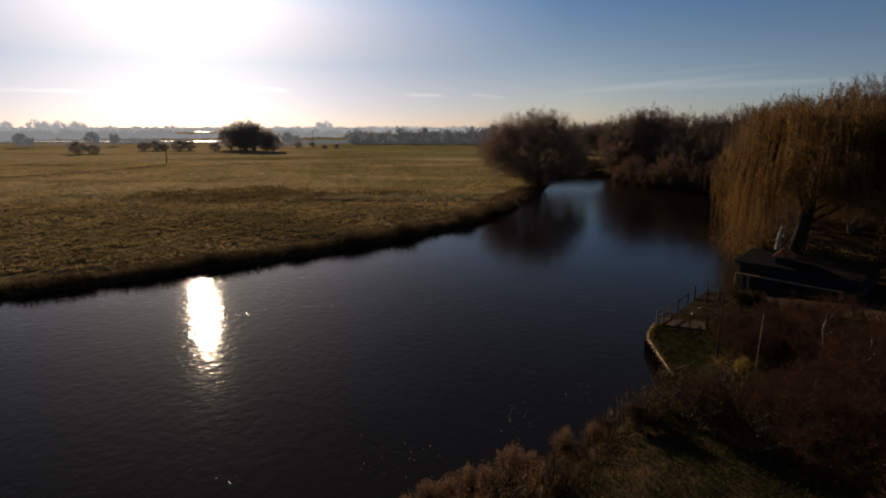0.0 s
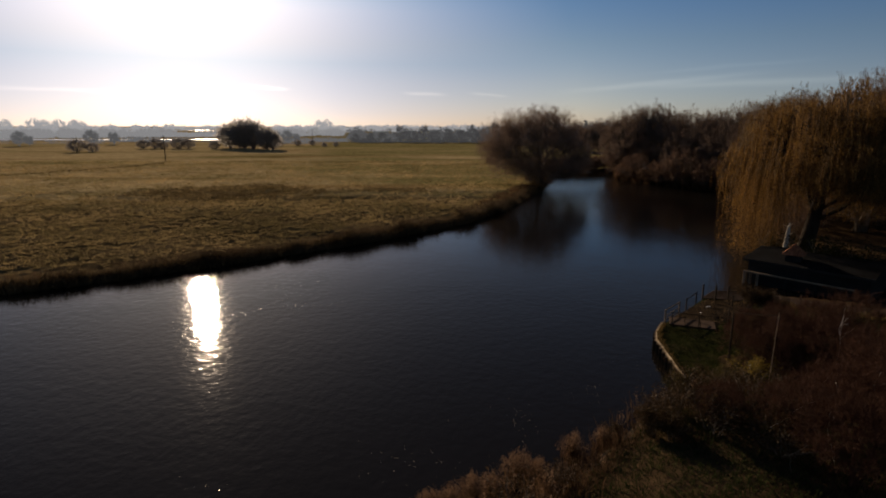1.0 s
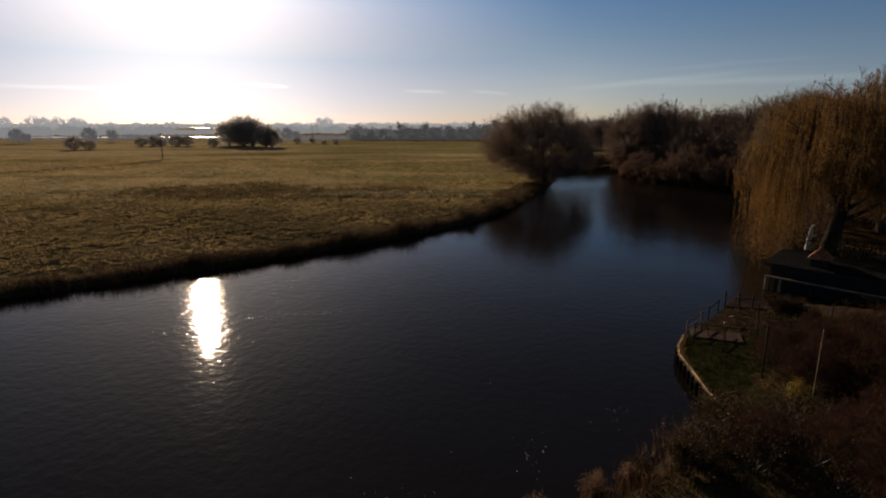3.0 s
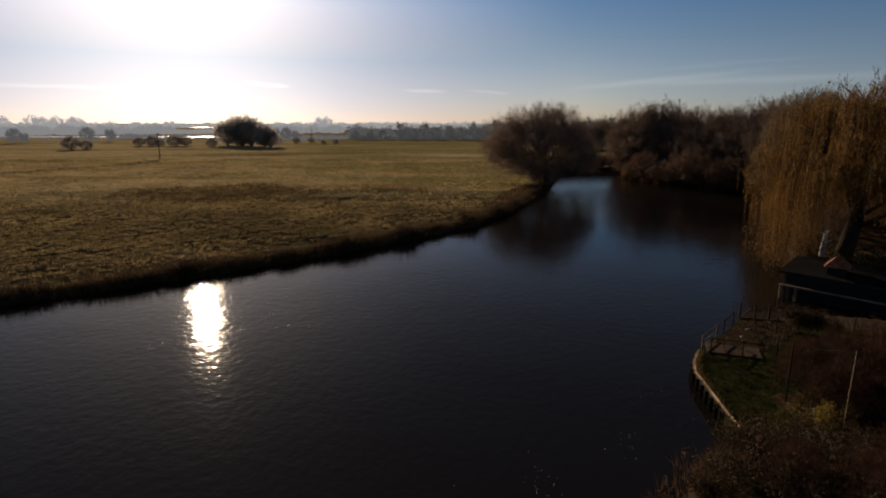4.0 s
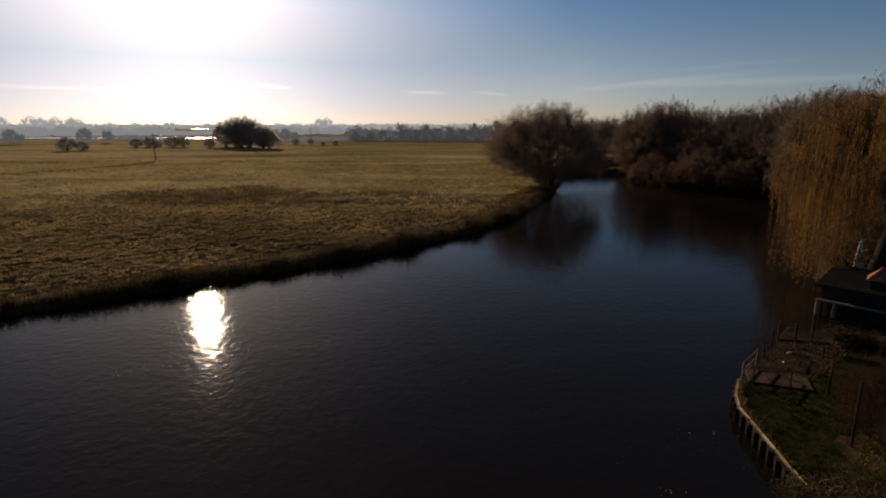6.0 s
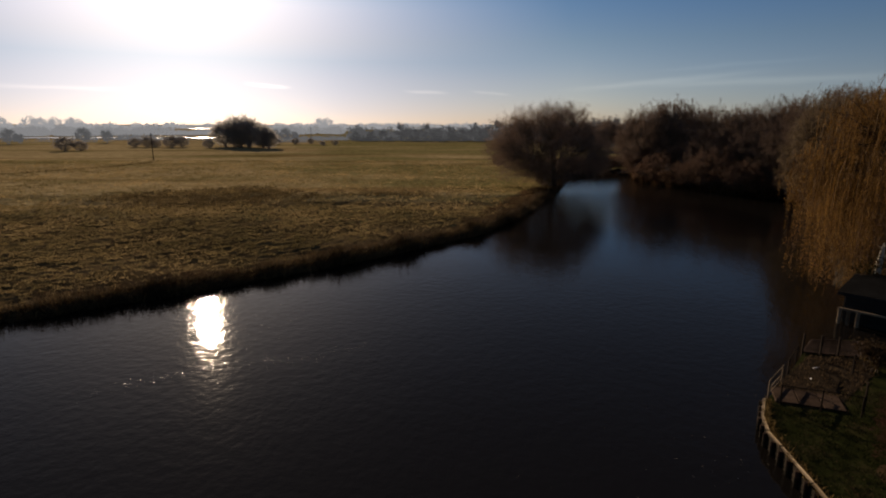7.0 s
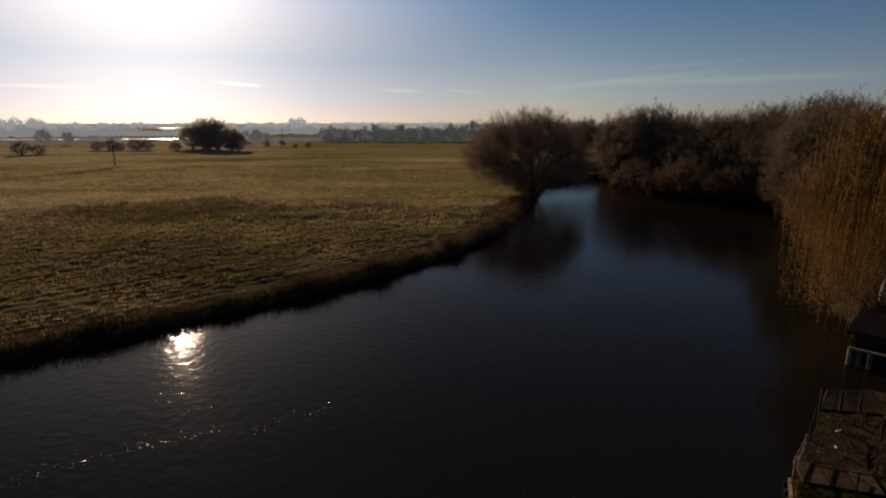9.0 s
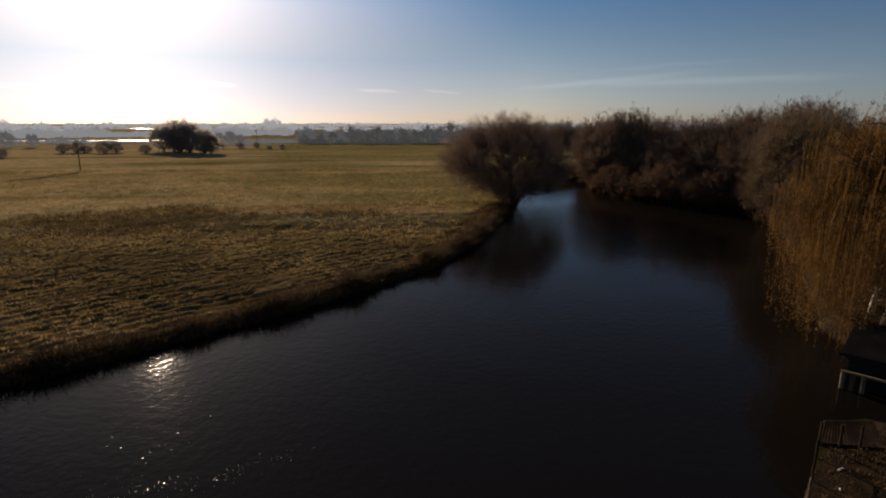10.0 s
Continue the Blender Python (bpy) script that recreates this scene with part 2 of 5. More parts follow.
M["willow_leaf"] = material("willow_leaf", [(0.054, 0.029, 0.009), (0.126, 0.068, 0.019), (0.262, 0.145, 0.041)], rough=0.7, scale=0.5, island=0.45, translucent=0.45, spec=0.2)
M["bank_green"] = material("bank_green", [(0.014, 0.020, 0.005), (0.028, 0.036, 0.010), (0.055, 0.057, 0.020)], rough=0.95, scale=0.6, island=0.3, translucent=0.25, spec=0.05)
M["plume"] = material("reed_plume", [(0.090, 0.052, 0.030), (0.165, 0.098, 0.058), (0.270, 0.175, 0.110)], rough=0.9, scale=0.5, island=0.4, translucent=0.4, spec=0.05)
# haze put into the colour: far clump and field bushes paled and made translucent
M["far_twig"] = material("haze_paled_wood", [(0.340, 0.325, 0.305), (0.420, 0.400, 0.378), (0.500, 0.480, 0.455)], rough=1.0, scale=0.05, island=0.2, translucent=0.85, spec=0.0)
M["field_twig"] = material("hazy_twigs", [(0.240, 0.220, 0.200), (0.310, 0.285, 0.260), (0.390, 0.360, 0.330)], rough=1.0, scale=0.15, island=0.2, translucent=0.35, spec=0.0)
M["litter"] = material("leaf_litter", [(0.022, 0.014, 0.008), (0.045, 0.029, 0.016), (0.080, 0.052, 0.028)], rough=1.0, scale=0.4, bump=0.05, bump_scale=6, spec=0.0)
M["deck"] = material("wet_deck", [(0.018, 0.011, 0.008), (0.030, 0.019, 0.014), (0.050, 0.033, 0.024)], rough=0.85, scale=1.5, bump=0.004, bump_scale=30, obj=0.35, spec=0.05)
M["dark_bark"] = material("dark_bark", [(0.018, 0.013, 0.009), (0.035, 0.026, 0.018), (0.065, 0.050, 0.036)], rough=0.95, scale=2.0, bump=0.03, bump_scale=9, stretch=(1, 1, 0.3), spec=0.1)
# dead wood, whitened further to replace the sunlight its trunk lacks
M["dead_wood"] = material("pale_dead_wood", [(0.34, 0.30, 0.24), (0.56, 0.50, 0.41), (0.74, 0.68, 0.58)], rough=0.85, scale=3.0, bump=0.02, bump_scale=14, stretch=(1, 1, 0.3), spec=0.15)
M["bramble"] = material("bramble_leaf", [(0.017, 0.012, 0.006), (0.036, 0.022, 0.010), (0.078, 0.046, 0.020)], rough=0.7, scale=0.8, island=0.5, translucent=0.3, spec=0.06)
M["mud"] = material("bank_mud", [(0.012, 0.009, 0.006), (0.022, 0.017, 0.011), (0.040, 0.030, 0.018)], rough=0.85, scale=0.6, bump=0.06, bump_scale=4, spec=0.03)
M["timber"] = material("weathered_timber", [(0.070, 0.048, 0.030), (0.125, 0.090, 0.058), (0.210, 0.160, 0.108)], rough=0.85, scale=1.5, bump=0.006, bump_scale=30, obj=0.3, spec=0.1, stretch=(1, 1, 1))
M["deep_brown_timber"] = material("deep_brown_timber", [(0.010, 0.009, 0.006), (0.020, 0.016, 0.011), (0.034, 0.026, 0.017)], rough=0.75, scale=1.5, bump=0.006, bump_scale=30, spec=0.05)
M["pale_timber"] = material("pale_timber", [(0.24, 0.165, 0.085), (0.36, 0.26, 0.14), (0.50, 0.38, 0.23)], rough=0.8, scale=1.5, bump=0.005, bump_scale=30, obj=0.2, spec=0.2)
M["dark_timber"] = material("dark_timber", [(0.010, 0.007, 0.005), (0.020, 0.014, 0.010), (0.036, 0.026, 0.018)], rough=0.85, scale=1.5, bump=0.006, bump_scale=30, obj=0.3, spec=0.05)
M["slab"] = material("paving_slab", [(0.027, 0.016, 0.010), (0.042, 0.026, 0.017), (0.067, 0.043, 0.029)], rough=0.9, scale=2.5, bump=0.004, bump_scale=40, obj=0.35, spec=0.06)
M["felt"] = material("roof_felt", [(0.007, 0.007, 0.008), (0.011, 0.011, 0.012), (0.018, 0.018, 0.019)], rough=0.95, scale=1.0, bump=0.006, bump_scale=40, spec=0.06)
M["black_board"] = material("black_board", [(0.006, 0.006, 0.006), (0.010, 0.010, 0.010), (0.018, 0.017, 0.016)], rough=0.75, scale=1.2, bump=0.004, bump_scale=30, obj=0.3, spec=0.3)
M["tile"] = material("clay_tile", [(0.144, 0.047, 0.020), (0.238, 0.083, 0.036), (0.324, 0.130, 0.061)], rough=0.85, scale=2.0, bump=0.004, bump_scale=40, obj=0.5, spec=0.2)
M["white"] = material("white_paint", [(0.60, 0.59, 0.56), (0.74, 0.73, 0.70), (0.82, 0.81, 0.79)], rough=0.6, scale=2.0, spec=0.4)
M["soil"] = material("garden_soil", [(0.014, 0.010, 0.007), (0.026, 0.019, 0.013), (0.045, 0.033, 0.021)], rough=1.0, scale=1.5, bump=0.04, bump_scale=10, spec=0.0)
M["yellow_leaf"] = material("yellow_leaf", [(0.09, 0.068, 0.014), (0.20, 0.145, 0.030), (0.36, 0.25, 0.055)], rough=0.7, scale=1.0, island=0.4, translucent=0.4, spec=0.06)
M["olive_leaf"] = material("olive_leaf", [(0.030, 0.028, 0.009), (0.065, 0.055, 0.017), (0.130, 0.098, 0.032)], rough=0.7, scale=0.8, island=0.5, translucent=0.35, spec=0.06)
M["leaf_litter"] = material("floating_leaf", [(0.20, 0.17, 0.12), (0.34, 0.30, 0.24), (0.50, 0.46, 0.40)], rough=0.22, scale=1.0, island=0.5, spec=0.6)

# water: dark body, clear gloss, small wind ripples
wm = bpy.data.materials.new("river_water")
wm.use_nodes = True
n, l = wm.node_tree.nodes, wm.node_tree.links
b = n["Principled BSDF"]
b.inputs["Base Color"].default_value = (0.0064, 0.0054, 0.0046, 1)
b.inputs["Roughness"].default_value = 0.045
b.inputs["IOR"].default_value = 1.333
b.inputs["Specular IOR Level"].default_value = 0.17
tc = n.new("ShaderNodeTexCoord")
prev = None
for scale, stretch, dist in ((1.4, (1.3, 1.25, 1), 0.016), (3.2, (1.1, 1.2, 1), 0.0056), (0.12, (1, 1, 1), 0.03)):
    mp = n.new("ShaderNodeMapping")
    mp.inputs["Scale"].default_value = stretch
    mp.inputs["Rotation"].default_value = (0, 0, radians(20))
    tx = n.new("ShaderNodeTexNoise")
    tx.inputs["Scale"].default_value = scale
    tx.inputs["Detail"].default_value = 3
    bp = n.new("ShaderNodeBump")
    bp.inputs["Strength"].default_value = 1.0
    bp.inputs["Distance"].default_value = dist
    l.new(tc.outputs["Object"], mp.inputs["Vector"])
    l.new(mp.outputs["Vector"], tx.inputs["Vector"])
    l.new(tx.outputs["Fac"], bp.inputs["Height"])
    if scale == 3.2:
        place, reach = n.new("ShaderNodeSeparateXYZ"), n.new("ShaderNodeMapRange")
        l.new(tc.outputs["Object"], place.inputs["Vector"])
        l.new(place.outputs["Y"], reach.inputs["Value"])
        for key, val in (("From Min", 72.0), ("From Max", 110.0), ("To Min", 0.0056), ("To Max", 0.055)):
            reach.inputs[key].default_value = val
        calm, lull = n.new("ShaderNodeMapRange"), n.new("ShaderNodeMath")
        for key, val in (("From Min", 103.0), ("From Max", 116.0), ("To Min", 1.0), ("To Max", 0.32)):
            calm.inputs[key].default_value = val
        lull.operation = "MULTIPLY"
        l.new(place.outputs["Y"], calm.inputs["Value"])
        l.new(reach.outputs["Result"], lull.inputs[0])
        l.new(calm.outputs["Result"], lull.inputs[1])
        l.new(lull.outputs["Value"], bp.inputs["Distance"])
        l.new(calm.outputs["Result"], prev.inputs["Strength"])
    if prev:
        l.new(prev.outputs["Normal"], bp.inputs["Normal"])
    prev = bp
l.new(prev.outputs["Normal"], b.inputs["Normal"])
M["water"] = wm
lake_water = bpy.data.materials.new("still_lake_water")
lake_water.use_nodes = True
b = lake_water.node_tree.nodes["Principled BSDF"]
b.inputs["Base Color"].default_value = (0.02, 0.02, 0.02, 1)
b.inputs["Roughness"].default_value = 0.22
b.inputs["IOR"].default_value = 1.333
M["lake"] = lake_water

# far woods: haze of the air between, put in as an emission glow
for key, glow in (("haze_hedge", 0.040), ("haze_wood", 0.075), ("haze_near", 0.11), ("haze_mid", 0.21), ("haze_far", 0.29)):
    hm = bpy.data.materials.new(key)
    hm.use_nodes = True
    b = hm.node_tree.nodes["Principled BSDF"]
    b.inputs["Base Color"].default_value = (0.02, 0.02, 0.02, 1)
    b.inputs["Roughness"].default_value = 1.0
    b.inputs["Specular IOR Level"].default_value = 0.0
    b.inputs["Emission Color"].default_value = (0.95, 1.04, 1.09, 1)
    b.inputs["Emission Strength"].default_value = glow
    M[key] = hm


# ---- mesh tools ----
def mesh_of(name, verts, faces, mat, smooth=False):
    """faces: an array (n, 3) or (n, 4), or a list of both."""
    sets = faces if isinstance(faces, list) else [faces]
    sets = [np.asarray(f, dtype=np.int64) for f in sets if len(f)]
    me = bpy.data.meshes.new(name)
    verts = np.asarray(verts, dtype=np.float32)
    me.vertices.add(len(verts))
    me.vertices.foreach_set("co", verts.ravel())
    loops = np.concatenate([f.ravel() for f in sets]).astype(np.int32)
    sizes = np.concatenate([np.full(len(f), f.shape[1]) for f in sets]).astype(np.int32)
    me.loops.add(len(loops))
    me.loops.foreach_set("vertex_index", loops)
    me.polygons.add(len(sizes))
    starts = np.concatenate([[0], np.cumsum(sizes)[:-1]]).astype(np.int32)
    me.polygons.foreach_set("loop_start", starts)
    if smooth:
        me.polygons.foreach_set("use_smooth", np.ones(len(sizes), dtype=bool))
    me.update(calc_edges=True)
    me.materials.append(mat)
    return me


def empty(name, label, category, group="", m=None):
    ob = new(name)
    ob.empty_display_size = 0.2
    if m is not None:
        ob.matrix_basis = m
    return tagged(ob, label, category, group)


def part(name, data, mat, parent, label="", m=None):
    """Links a bmesh or a mesh as one object under a thing or a part."""
    if isinstance(data, bmesh.types.BMesh):
        me = bpy.data.meshes.new(name)
        data.to_mesh(me)
        data.free()
        me.materials.append(mat)
    else:
        me = data
    ob = new(name, me)
    ob.parent = parent
    if m is not None:
        ob.matrix_basis = m
    if label:
        ob["label"] = label
    return ob


def box(bm, x0, y0, z0, x1, y1, z1, bevel=0.0):
    made = bmesh.ops.create_cube(bm, size=1.0, matrix=Matrix.Translation(((x0 + x1) / 2, (y0 + y1) / 2, (z0 + z1) / 2)) @ Matrix.Diagonal((x1 - x0, y1 - y0, z1 - z0, 1)))
    if bevel:
        edges = {e for v in made["verts"] for e in v.link_edges}
        bmesh.ops.bevel(bm, geom=list(edges), offset=bevel, segments=1, affect="EDGES")


def bar(bm, a, b_, w, h=None, bevel=0.0):
    """A beam of section w x h from a to b_."""
    a, b_ = Vector(a), Vector(b_)
    h = h or w
    way = b_ - a
    side = way.cross(Vector((0, 0, 1)))
    side = Vector((1, 0, 0)) if side.length < 1e-4 else side.normalized()
    up = side.cross(way).normalized()
    mm = Matrix((side, way.normalized(), up)).transposed().to_4x4()
    mm.translation = (a + b_) / 2
    made = bmesh.ops.create_cube(bm, size=1.0, matrix=mm @ Matrix.Diagonal((w, way.length, h, 1)))
    if bevel:
        edges = {e for v in made["verts"] for e in v.link_edges}
        bmesh.ops.bevel(bm, geom=list(edges), offset=bevel, segments=1, affect="EDGES")


def pole_mesh(bm, a, b_, r0, r1, sides=8):
    a, b_ = Vector(a), Vector(b_)
    way = b_ - a
    mm = way.to_track_quat("Z", "Y").to_matrix().to_4x4()
    mm.translation = (a + b_) / 2
    bmesh.ops.create_cone(bm, cap_ends=True, segments=sides, radius1=r0, radius2=r1, depth=way.length, matrix=mm)


def unit(v):
    return v / np.maximum(np.linalg.norm(v, axis=-1, keepdims=True), 1e-9)


def tubes(lines, radii, sides=5):
    """lines (b, k, 3), radii (b, k): verts and quads of tapered tubes."""
    nb, k, _ = lines.shape
    way = np.gradient(lines, axis=1)
    way = unit(way)
    ref = np.where(np.abs(way[..., 2:3]) > 0.9, np.array([1.0, 0, 0]), np.array([0, 0, 1.0]))
    s = unit(np.cross(way, ref))
    u = np.cross(s, way)
    ang = np.arange(sides) * 2 * np.pi / sides
    ring = lines[:, :, None] + radii[:, :, None, None] * (np.cos(ang)[None, None, :, None] * s[:, :, None] + np.sin(ang)[None, None, :, None] * u[:, :, None])
    verts = ring.reshape(-1, 3)
    i = np.arange(nb)[:, None, None] * k * sides
    j = np.arange(k - 1)[None, :, None] * sides
    q = np.arange(sides)[None, None, :]
    a = i + j + q
    b2 = i + j + (q + 1) % sides
    faces = np.stack([a, b2, b2 + sides, a + sides], -1).reshape(-1, 4)
    return verts, faces


def ribbons(lines, width, rng):
    """lines (b, k, 3): strips that taper to a point, turned at random."""
    nb, k, _ = lines.shape
    way = unit(lines[:, -1] - lines[:, 0])
    side = unit(np.cross(way, rng.normal(size=(nb, 3))))
    taper = np.linspace(1, 0.15, k)[None, :, None]
    w = np.broadcast_to(np.asarray(width, dtype=float).reshape(-1, 1, 1), (nb, 1, 1))
    left = lines - side[:, None] * w * taper / 2
    right = lines + side[:, None] * w * taper / 2
    verts = np.stack([left, right], 2).reshape(-1, 3)
    i = np.arange(nb)[:, None] * k * 2
    j = np.arange(k - 1)[None] * 2
    a = i + j
    return verts, np.stack([a, a + 1, a + 3, a + 2], -1).reshape(-1, 4)


def joined(pieces):
    verts, faces, at = [], [], 0
    for v, f in pieces:
        verts.append(v)
        faces.append(np.asarray(f) + at)
        at += len(v)
    return np.concatenate(verts), faces


def sprout(rng, lines, count, lo, hi, angle, length, k=5, rise=0.0, wobble=0.12):
    """Children of the branches in lines: count each, from lo to hi of the way along."""
    nb, kk, _ = lines.shape
    t = rng.uniform(lo, hi, size=(nb, count)) * (kk - 1)
    i0 = np.clip(t.astype(int), 0, kk - 2)
    fr = (t - i0)[..., None]
    idx = np.arange(nb)[:, None]
    base = lines[idx, i0] * (1 - fr) + lines[idx, i0 + 1] * fr
    way = unit(lines[idx, i0 + 1] - lines[idx, i0])
    side = unit(np.cross(way, rng.normal(size=way.shape)))
    ang = np.radians(rng.normal(angle, angle * 0.25, size=(nb, count, 1)))
    d = unit(np.cos(ang) * way + np.sin(ang) * side + np.array([0, 0, rise]))
    along = t / (kk - 1)
    ln = (length * rng.uniform(0.6, 1.25, size=(nb, count)) * (1.15 - 0.5 * along))[..., None]
    base, d, ln = base.reshape(-1, 3), d.reshape(-1, 3), ln.reshape(-1, 1)
    return strokes(rng, base, d, ln, k, rise, wobble)


def strokes(rng, base, d, ln, k, rise, wobble):
    pts = [base]
    step = ln / (k - 1)
    for _ in range(k - 1):
        d = unit(d + rng.normal(size=d.shape) * wobble + np.array([0, 0, rise * 0.25]))
        pts.append(pts[-1] + d * step)
    return np.stack(pts, 1)


def bare_tree(seed, height, radius, low=0.2, stems=1, lobes=16, sprays=330, trunk=0.35, bark=None, twig=None, width=0.045, shoots=6, twigs=7, fan=0.3, rise=0.06, lumps=0.19, dome=0.55, reach_out=(0.0, 0.0), clear=None):
    """Meshes (trunk with its limbs, crown of twigs) of a leafless tree: a dome of lobes, from low to 1 of the height.
    reach_out: metres by which the crown leans; clear: beyond this x no twig hangs lower than that height."""
    rng = np.random.default_rng(seed)
    reach = 0.16 * radius ** 0.75
    base = np.zeros((stems, 3))
    d = np.stack([rng.normal(0, 0.08 + (fan if stems > 1 else 0), stems), rng.normal(0, 0.08 + (fan if stems > 1 else 0), stems), np.ones(stems)], -1)
    if stems > 1:
        base[:, :2] = rng.normal(0, trunk * 1.1, (stems, 2))
    s0 = strokes(rng, base, unit(d), np.full((stems, 1), height * 0.55) * rng.uniform(0.8, 1.1, (stems, 1)), 9, 0.2, 0.10)
    s1 = sprout(rng, s0, 7, 0.2, 0.9, 52, radius * 0.5, 7, 0.08, 0.16)
    zc, zh = height * (low + (1 - low) * 0.40), height * (1 - low) * 0.60
    a = rng.uniform(0, 2 * np.pi, lobes)
    e = np.arcsin(rng.uniform(-0.55, 1.0, lobes))
    q = rng.uniform(0.55, 0.82, lobes)
    lobe = np.stack([np.cos(a) * np.cos(e) * radius * q, np.sin(a) * np.cos(e) * radius * q, zc + np.sin(e) * zh * q], -1)
    tips = lobe[rng.integers(lobes, size=sprays)] + np.clip(rng.normal(size=(sprays, 3)), -1.7, 1.7) * np.array([radius, radius, zh]) * lumps
    even = unit(rng.normal(size=(sprays, 3))) * rng.uniform(0.3, 1.0, (sprays, 1)) ** 0.45
    even[:, 2] = np.abs(even[:, 2]) * np.where(rng.uniform(0, 1, sprays) < 0.3, -0.6, 1.0)
    even = np.array([0, 0, zc]) + even * np.array([radius, radius, zh]) * (0.93 + 0.07 * np.sin(5 * np.arctan2(even[:, 1], even[:, 0]) + seed)[:, None])
    tips = np.where(rng.uniform(0, 1, (sprays, 1)) < dome, even, tips)
    tips[:, 2] = np.clip(tips[:, 2], height * 0.05 + 0.3, height)
    tips[:, :2] += np.array(reach_out) * np.clip(tips[:, 2:3] / (0.35 * height), 0, 1)
    if clear:
        tips[:, 2] = np.where(tips[:, 0] > clear[0], np.maximum(tips[:, 2], clear[1] + rng.uniform(-0.8, 1.2, sprays)), tips[:, 2])
    nodes = np.concatenate([s0[:, 2:].reshape(-1, 3), s1[:, 1:].reshape(-1, 3)])
    gap = np.linalg.norm(tips[:, None] - nodes[None], axis=2) + np.maximum(nodes[None, :, 2] - tips[:, None, 2], 0) * 1.5
    root = nodes[np.argmin(gap, 1)]
    t = np.linspace(0, 1, 6)[None, :, None]
    bend = (root + tips) / 2 + np.array([0, 0, 0.14]) * np.linalg.norm(tips - root, axis=1, keepdims=True) + rng.normal(0, 0.04 * radius, tips.shape)
    s2 = (1 - t) ** 2 * root[:, None] + 2 * t * (1 - t) * bend[:, None] + t * t * tips[:, None]
    s3 = sprout(rng, s2, shoots, 0.45, 1.0, 42, reach * 1.7, 4, rise, 0.16)
    s4 = sprout(rng, s3, twigs, 0.15, 1.0, 38, reach, 2, rise, 0.12)
    for s_ in (s1, s2, s3, s4):
        s_[..., 2] = np.where(s_[..., 2] < 0.15, 0.15 + (0.15 - s_[..., 2]) * 0.1, s_[..., 2])
    s0[:, 0, 2] = -0.4

    def rad(lines, r0, r1):
        return np.broadcast_to(np.linspace(r0, r1, lines.shape[1])[None], lines.shape[:2])

    r = trunk
    tr = joined([tubes(s0, rad(s0, r, r * 0.3), 8), tubes(s1, rad(s1, r * 0.34, r * 0.10), 5), tubes(s2, rad(s2, r * 0.11, r * 0.03), 3)])
    cr = joined([ribbons(s3, width * 1.5, rng), ribbons(s4, width, rng)])
    return mesh_of("trunk", *tr, bark or M["bark"], True), mesh_of("crown", *cr, twig or M["twig"])


def plant(name, meshes, label, category, x, y, z, turn=0.0, size=1.0, tall=1.0, group=""):
    ob = empty(name, label, category, group, Matrix.Translation((x, y, z)) @ Matrix.Rotation(radians(turn), 4, "Z") @ Matrix.Diagonal((size, size, size * tall, 1)))
    part("trunk", meshes[0], None, ob)
    part("crown", meshes[1], None, ob)
    return ob


def blades(rng, at, height, width, lean=0.35, each=10, spread=0.2):
    """Tufts of bent blades. at (n, 3); height and width per tuft."""
    nt = len(at)
    base = np.repeat(at, each, 0)
    off = rng.normal(0, 1, (nt * each, 2)) * np.repeat(np.broadcast_to(spread, nt), each)[:, None]
    base = base + np.concatenate([off, np.zeros((nt * each, 1))], 1)
    h = np.repeat(np.broadcast_to(height, nt), each) * rng.uniform(0.5, 1.15, nt * each)
    w = np.repeat(np.broadcast_to(width, nt), each)
    out = np.concatenate([off, np.zeros((nt * each, 1))], 1)
    tilt = unit(out + rng.normal(0, 0.08, out.shape)) * (lean * rng.uniform(0.3, 1.6, nt * each))[:, None]
    tilt[:, 2] = 0
    ang = rng.uniform(0, np.pi, nt * each)
    side = np.stack([np.cos(ang), np.sin(ang), np.zeros_like(ang)], -1) * (w / 2)[:, None]
    mid = base + tilt * h[:, None] * 0.35 + np.array([0, 0, 1.0]) * (h * 0.6)[:, None]
    tip = base + tilt * h[:, None] * 1.1 + np.array([0, 0, 1.0]) * h[:, None]
    verts = np.stack([base - side, base + side, mid - side * 0.8, mid + side * 0.8, tip], 1).reshape(-1, 3)
    i = np.arange(nt * each)[:, None] * 5
    quads = i + np.array([[0, 1, 3, 2]])
    tris = i + np.array([[2, 3, 4]])
    return verts, [quads, tris]


# ---- the river and the land ----
LEFT = [(-900, -60), (-160, 0), (-80, 22), (-50, 35.5), (-35.0, 42.7), (-29.8, 45.5), (-24.5, 49.3), (-18.4, 54.2), (-11.2, 60.4), (-4.3, 67.2), (3.2, 75.8), (9.4, 87.5), (14.5, 101.6), (19.3, 114), (24, 130), (28.3, 147), (31, 158), (38, 163), (47, 165), (63, 175), (140, 225)]
RIGHT = [(150, 210), (84, 178), (58, 163), (47, 155), (43.5, 142), (45.5, 128), (50.5, 115), (57, 107), (55, 95), (47, 81), (37.5, 66), (30.5, 55), (29.2, 49.0), (29.6, 46.8), (33.0, 42.0), (31.8, 37.8), (28.6, 38.0), (22.0, 40.6), (19.9, 40.2), (18.6, 38.6), (16.8, 36.6), (14.8, 34.6), (13.3, 33.2), (12.6, 31.6), (12.2, 30.4), (11.6, 26.0), (10.2, 24.6), (7.6, 22.4), (4.2, 18.6), (0.5, 15.6), (-6, 11), (-20, 0), (-60, -40), (-200, -140), (-900, -400)]
WATER = 0.62
LEFT = [(x * 0.953, y * 0.953) for x, y in LEFT]
RIGHT = [(x * 0.953, y * 0.953) if y > 50 else (x, y) for x, y in RIGHT]
RIVER = np.array(LEFT + RIGHT, dtype=float)


